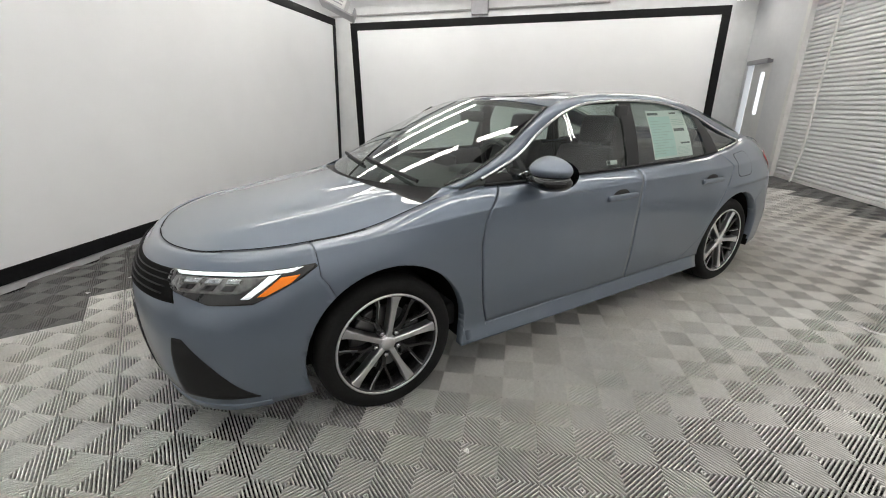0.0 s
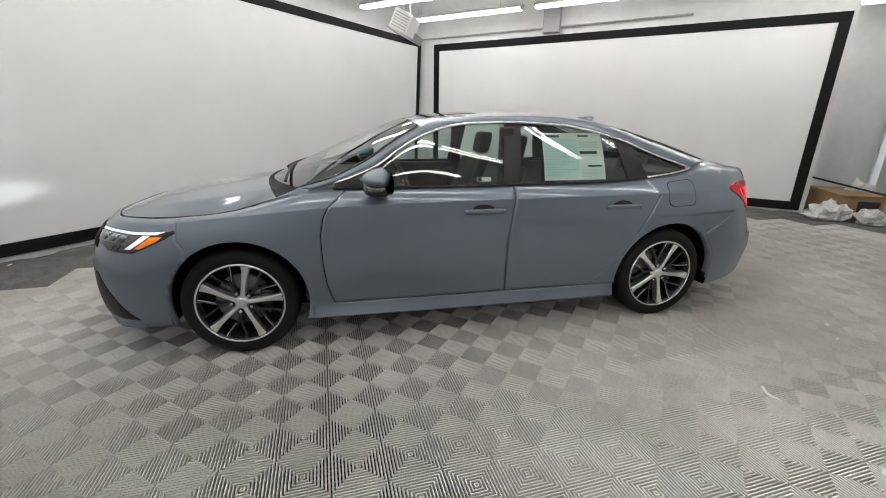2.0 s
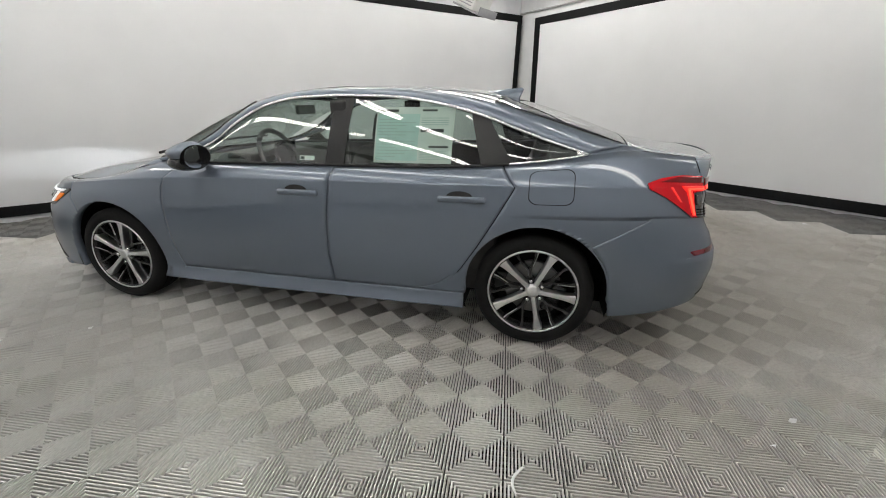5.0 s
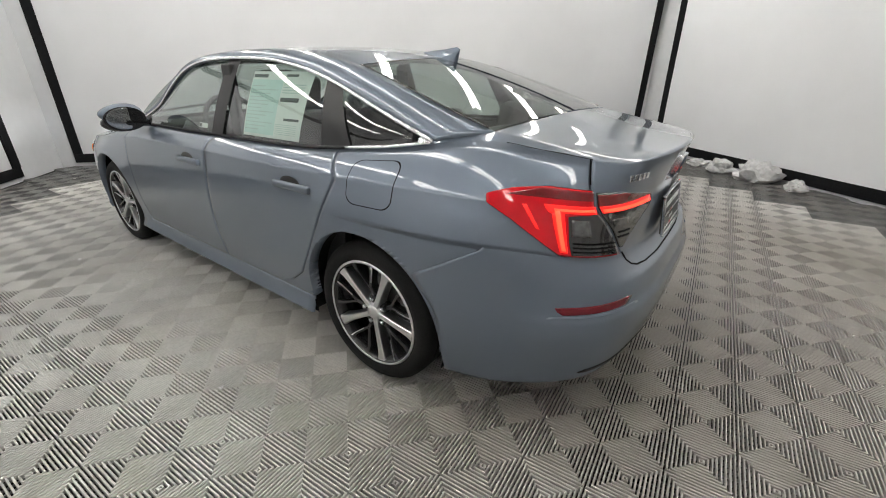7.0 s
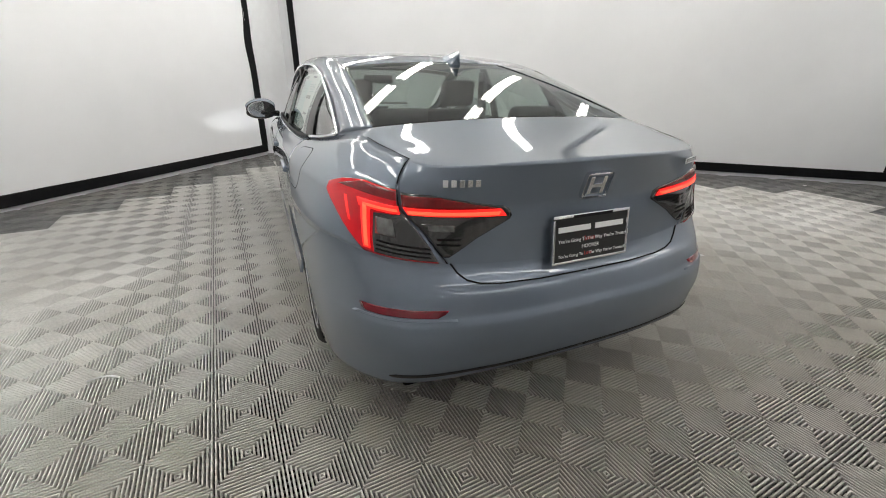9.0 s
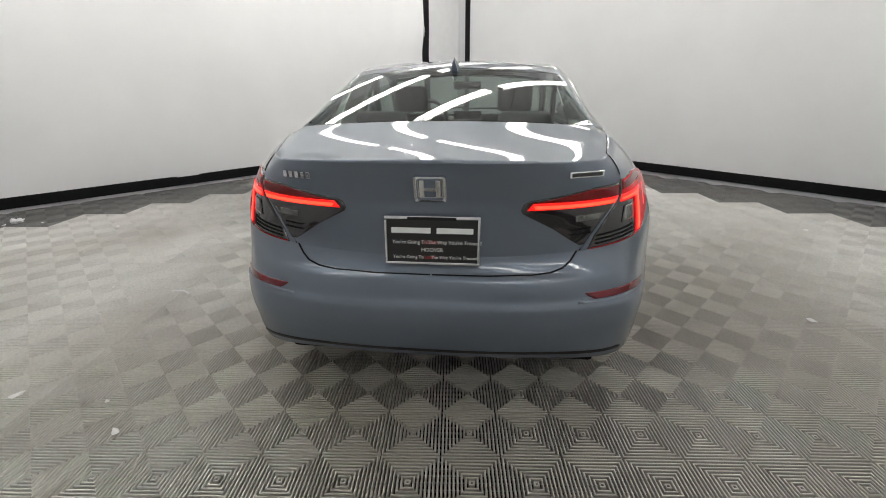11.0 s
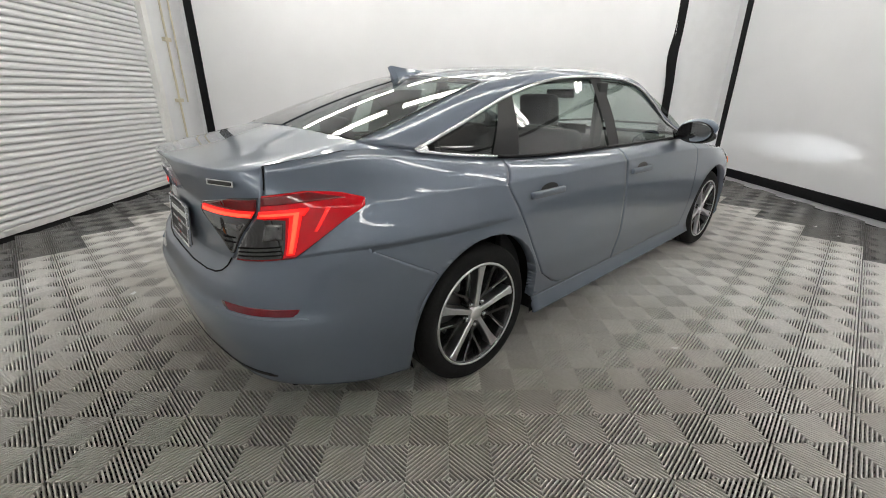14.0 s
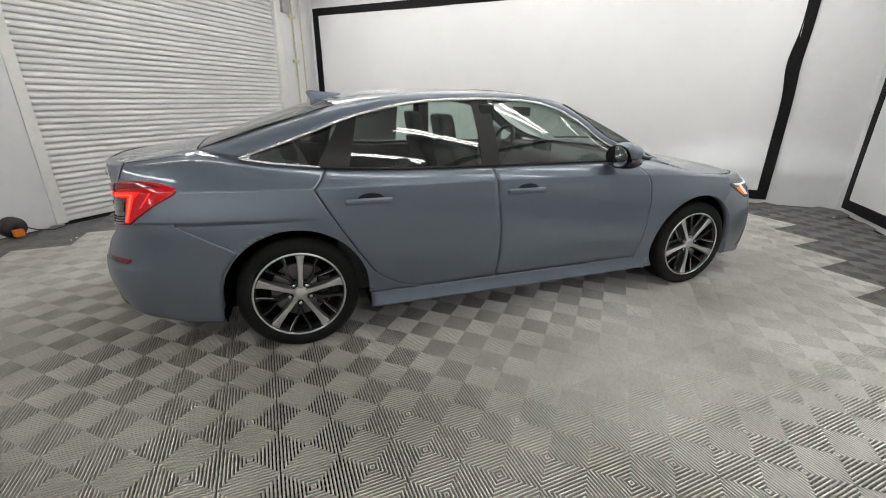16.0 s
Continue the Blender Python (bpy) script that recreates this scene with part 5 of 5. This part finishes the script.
first = build_wheel()
first.parent = car
for i, (x, sd, z, spin) in enumerate(((-1.34, -1, .315, 12), (1.36, -1, .315, 25), (-1.36, 1, .315, 40), (1.365, 1, .315, 5))):
    m = Matrix.Translation((x, sd * .735, z)) @ (Matrix.Rotation(math.pi, 4, "Z") if sd > 0 else Matrix()) @ Matrix.Rotation(radians(spin), 4, "Y")
    if i == 0:
        first.matrix_basis = m
    else:
        copy_thing(first, m)

# headlamp beams
for sd in (1, -1):
    ld = bpy.data.lights.new("headlamp_beam", "SPOT")
    ld.energy, ld.color, ld.spot_size, ld.spot_blend, ld.shadow_soft_size = BEAM_WATTS, (0.93, 0.97, 1.0), radians(50), 0.8, 0.03
    lo = new("headlamp_beam", ld)
    lo.matrix_basis = look((-2.13, sd * .6, .66), (-4.5, sd * 1.1, .62)) @ Matrix.Diagonal((1, .22, 1, 1))

# ---- litter and stored things ----
pile = empty("stacked_boxes", ROOM_M @ Matrix.Translation((5.45, -3.72, 0)) @ pose(0, 0, 0, 0, 0, 12))
part("carton", box_bm(-.45, .35, -.25, .3, .0, .34, .015), M_CARD, pile)
part("board", box_bm(-.5, .42, -.28, .3, .345, .365, .004), M_CARD, pile)
part("printed_patch", box_bm(-.454, -.4505, -.2, .05, .1, .28), M_RUBBER_BLK, pile)
part("frame_bar", tube_bm([(-.5, -.2, .39), (.45, .28, .5)], .015, 6), M_RUBBER_BLK, pile)
tagged(pile, "brown cardboard carton with boards stacked on the floor", "carton")


def crumple(x, y, r, h, seed, name, label, cat, mat, group=""):
    bm = bmesh.new()
    bmesh.ops.create_icosphere(bm, subdivisions=3, radius=1)
    for v in bm.verts:
        d = 1 + .55 * noise.noise(v.co * 2.1 + Vector((seed, 0, 0))) + .25 * noise.noise(v.co * 6 + Vector((0, seed, 0)))
        v.co = Vector((v.co.x * r * d, v.co.y * r * d * .8, max(0, (v.co.z + .55)) * h * d))
    ob = part(name, bm, mat)
    ob.location = (x, y, 0.001)
    tagged(ob, label, cat, group)
    return ob


for k, (u, v, r, h) in enumerate(((4.95, 3.45, .26, .16), (4.85, 3.9, .2, .12), (5.6, 3.9, .2, .3), (5.0, -1.1, .22, .15), (4.95, -1.6, .15, .1), (5.0, -.6, .1, .08), (4.98, -2.0, .12, .07))):
    p = uv(u, v)
    crumple(p.x, p.y, r, h, k * 3.1, "crumpled_film", "crumpled translucent plastic film on the floor", "plastic film", M_FILM, "plastic film")
for k, (u, v, r) in enumerate(((-2.6, 3.6, .05), (-1.9, 3.75, .035), (-3.2, 3.4, .06), (-2.2, 3.5, .03), (-3.3, 2.9, .05))):
    p = uv(u, v)
    crumple(p.x, p.y, r, r * .5, k * 5.3 + 1, "paper_ball", "small crumpled white paper scrap on the floor", "paper scrap", M_PAPER, "paper balls")


def scrap(x, y, size, seed):
    rnd = random.Random(seed)
    n = rnd.randint(5, 7)
    verts, a0, st = [], rnd.random() * 6, rnd.uniform(.35, 1)
    for z in (0.003, 0.0045):
        for k in range(n):
            a = k / n * math.tau
            r = size * (.6 + .4 * ((k * 37 + seed) % 5) / 4)
            px, py = r * math.cos(a), r * st * math.sin(a)
            verts.append((x + px * math.cos(a0) - py * math.sin(a0), y + px * math.sin(a0) + py * math.cos(a0), z + (.006 if k % 3 == 0 else 0)))
    faces = [tuple(range(n))[::-1], tuple(range(n, 2 * n))] + [(k, (k + 1) % n, n + (k + 1) % n, n + k) for k in range(n)]
    ob = mesh_ob("paper_scrap", verts, faces, M_PAPER)
    tagged(ob, "small torn white paper scrap on the ribbed floor", "paper scrap", "paper scraps")


SCRAPS = ((-1.205, -1.241, .018), (2.46, -1.2, .03), (1.33, -2.24, .028), (1.45, -2.58, .03), (4.2, 2.18, .05), (.897, -1.298, .014), (2.309, -1.792, .035), (.457, 1.363, .02), (.149, -3.277, .04), (1.394, 1.98, .035), (-.214, 3.02, .035), (-3.78, 1.098, .03))
for k, (x, y, s) in enumerate(SCRAPS):
    scrap(x, y, s, k + 1)
# a curled strip of white backing paper
verts, faces = [], []
for k in range(13):
    q = k / 12
    x, y, w = 1.37 - .035 * math.sin(q * 2.6), -1.68 - .125 * q, .007 * (1 - .5 * q)
    for dx, z in ((-w, .002), (-w, .0035 + .004 * q), (w, .006 + .006 * q), (w, .002)):
        verts.append((x + dx, y, z))
for k in range(12):
    for j in range(4):
        a, b = k * 4 + j, k * 4 + (j + 1) % 4
        faces.append((a, b, b + 4, a + 4))
tagged(mesh_ob("paper_strip", verts, faces, M_PAPER), "curled white strip of paper on the ribbed floor", "paper scrap", "paper scraps")
rnd = random.Random(5)
for k in range(26):
    p = uv(rnd.uniform(-3.4, 1.0), rnd.uniform(2.2, 3.9)) if k < 16 else uv(rnd.uniform(-3.3, 4.5), rnd.uniform(-3.6, -2.6))
    scrap(p.x, p.y, rnd.uniform(.01, .028), 50 + k)

# ---- ribbed floor tiles ----
SUB = 0.2128
RINGS = 8


def rib_tile():
    """One tile of two by two fields of square ribs, its top at z = 0."""
    verts, faces = [], []
    p = SUB / 2 / RINGS
    for cx in (-.5, .5):
        for cy in (-.5, .5):
            for k in range(1, RINGS + 1):
                # ribs with flat tops and chamfered flanks
                a, b = k * p - p * .352, k * p - p * .648
                prof = ((a + .0017, -.0195), (a + .0014, -.0027), (a, 0), (b, 0), (b - .0014, -.0027), (b - .0017, -.0195))
                base = len(verts)
                for r, z in prof:
                    for sx, sy in ((-1, -1), (1, -1), (1, 1), (-1, 1)):
                        verts.append((cx * SUB + sx * r, cy * SUB + sy * r, z))
                for j in range(5):
                    for q in range(4):
                        faces.append((base + j * 4 + q, base + j * 4 + (q + 1) % 4, base + j * 4 + 4 + (q + 1) % 4, base + j * 4 + 4 + q))
    return verts, faces


tv, tf = rib_tile()
tiles = []
ct, st_ = math.cos(TILE_TURN), math.sin(TILE_TURN)
T2 = SUB * 2
TX0, TY0 = 0.226, -1.6145
for i in range(-24, 25):
    for j in range(-24, 25):
        lx, ly = i * T2, j * T2
        x, y = TX0 + lx * ct - ly * st_, TY0 + lx * st_ + ly * ct
        u, v = U.x * (x - ROOM_X) + U.y * y, V.x * (x - ROOM_X) + V.y * y
        if U41 + .02 < u < U_ALCOVE - .1 and V12 + .02 < v < V34 - .02 and (u < U23 - .02 or v > V_STEP + .1):
            dark = u < U41 + .75 or u > U23 - .85 or v < V12 + .85 or v > V34 - .62
            tiles.append((math.hypot(x - .3, y), x, y, dark))
tiles.sort()
proto = {}
for k, (d, x, y, dark) in enumerate(tiles[:300]):
    if dark not in proto:
        ob = mesh_ob("floor_tile", tv, tf, M_TILE_DARK if dark else M_TILE, floor)
        proto[dark] = ob
    else:
        ob = new("floor_tile", proto[dark].data)
        ob.parent = floor
    ob.matrix_parent_inverse = floor.matrix_basis.inverted()
    ob.matrix_basis = Matrix.Translation((x, y, 0)) @ Matrix.Rotation(TILE_TURN, 4, "Z")
for dark in (False, True):
    rest = [(x, y) for d, x, y, q in tiles[300:] if q == dark]
    if not rest:
        continue
    tva = np.array(tv)
    rot = np.array(((ct, st_, 0), (-st_, ct, 0), (0, 0, 1)))
    base = tva @ rot
    vs = np.concatenate([base + np.array((x, y, 0)) for x, y in rest])
    fs = [tuple(a + n * len(tv) for a in f) for n in range(len(rest)) for f in tf]
    ob = mesh_ob("floor_tiles", vs, fs, M_TILE_DARK if dark else M_TILE, floor)
    ob.matrix_parent_inverse = floor.matrix_basis.inverted()
    tagged(ob, kind="stuff")

# cross bars that tie the ribs together, deep under the tile tops; each runs from wall to wall
pitch = SUB / RINGS
vs, fs = [], []
half = pitch * .09
for turn in (0, 1):
    for k in range(-360, 361):
        off = (k + .25) * pitch
        d = Vector((ct, st_)) if turn == 0 else Vector((-st_, ct))
        n = Vector((-d.y, d.x))
        o = Vector((TX0, TY0)) + n * off
        lo, hi = -20.0, 20.0
        for axis, a0, a1 in ((U, U41 + .06, U23 - .06), (V, V12 + .06, V34 - .06)):
            c0, c1 = axis.x * (o.x - ROOM_X) + axis.y * o.y, axis.x * d.x + axis.y * d.y
            p, q = sorted(((a0 - c0) / c1, (a1 - c0) / c1))
            lo, hi = max(lo, p), min(hi, q)
        if hi - lo < .1:
            continue
        b0 = len(vs)
        for e in (lo, hi):
            for w, z in ((-half, -.0194), (-half, -.011), (half, -.011), (half, -.0194)):
                r = o + d * e + n * w
                vs.append((r.x, r.y, z))
        fs += [(b0, b0 + 1, b0 + 5, b0 + 4), (b0 + 1, b0 + 2, b0 + 6, b0 + 5), (b0 + 2, b0 + 3, b0 + 7, b0 + 6)]
ob = mesh_ob("tile_cross_bars", vs, fs, M_TILE_DARK, floor)
ob.matrix_parent_inverse = floor.matrix_basis.inverted()
tagged(ob, kind="stuff")
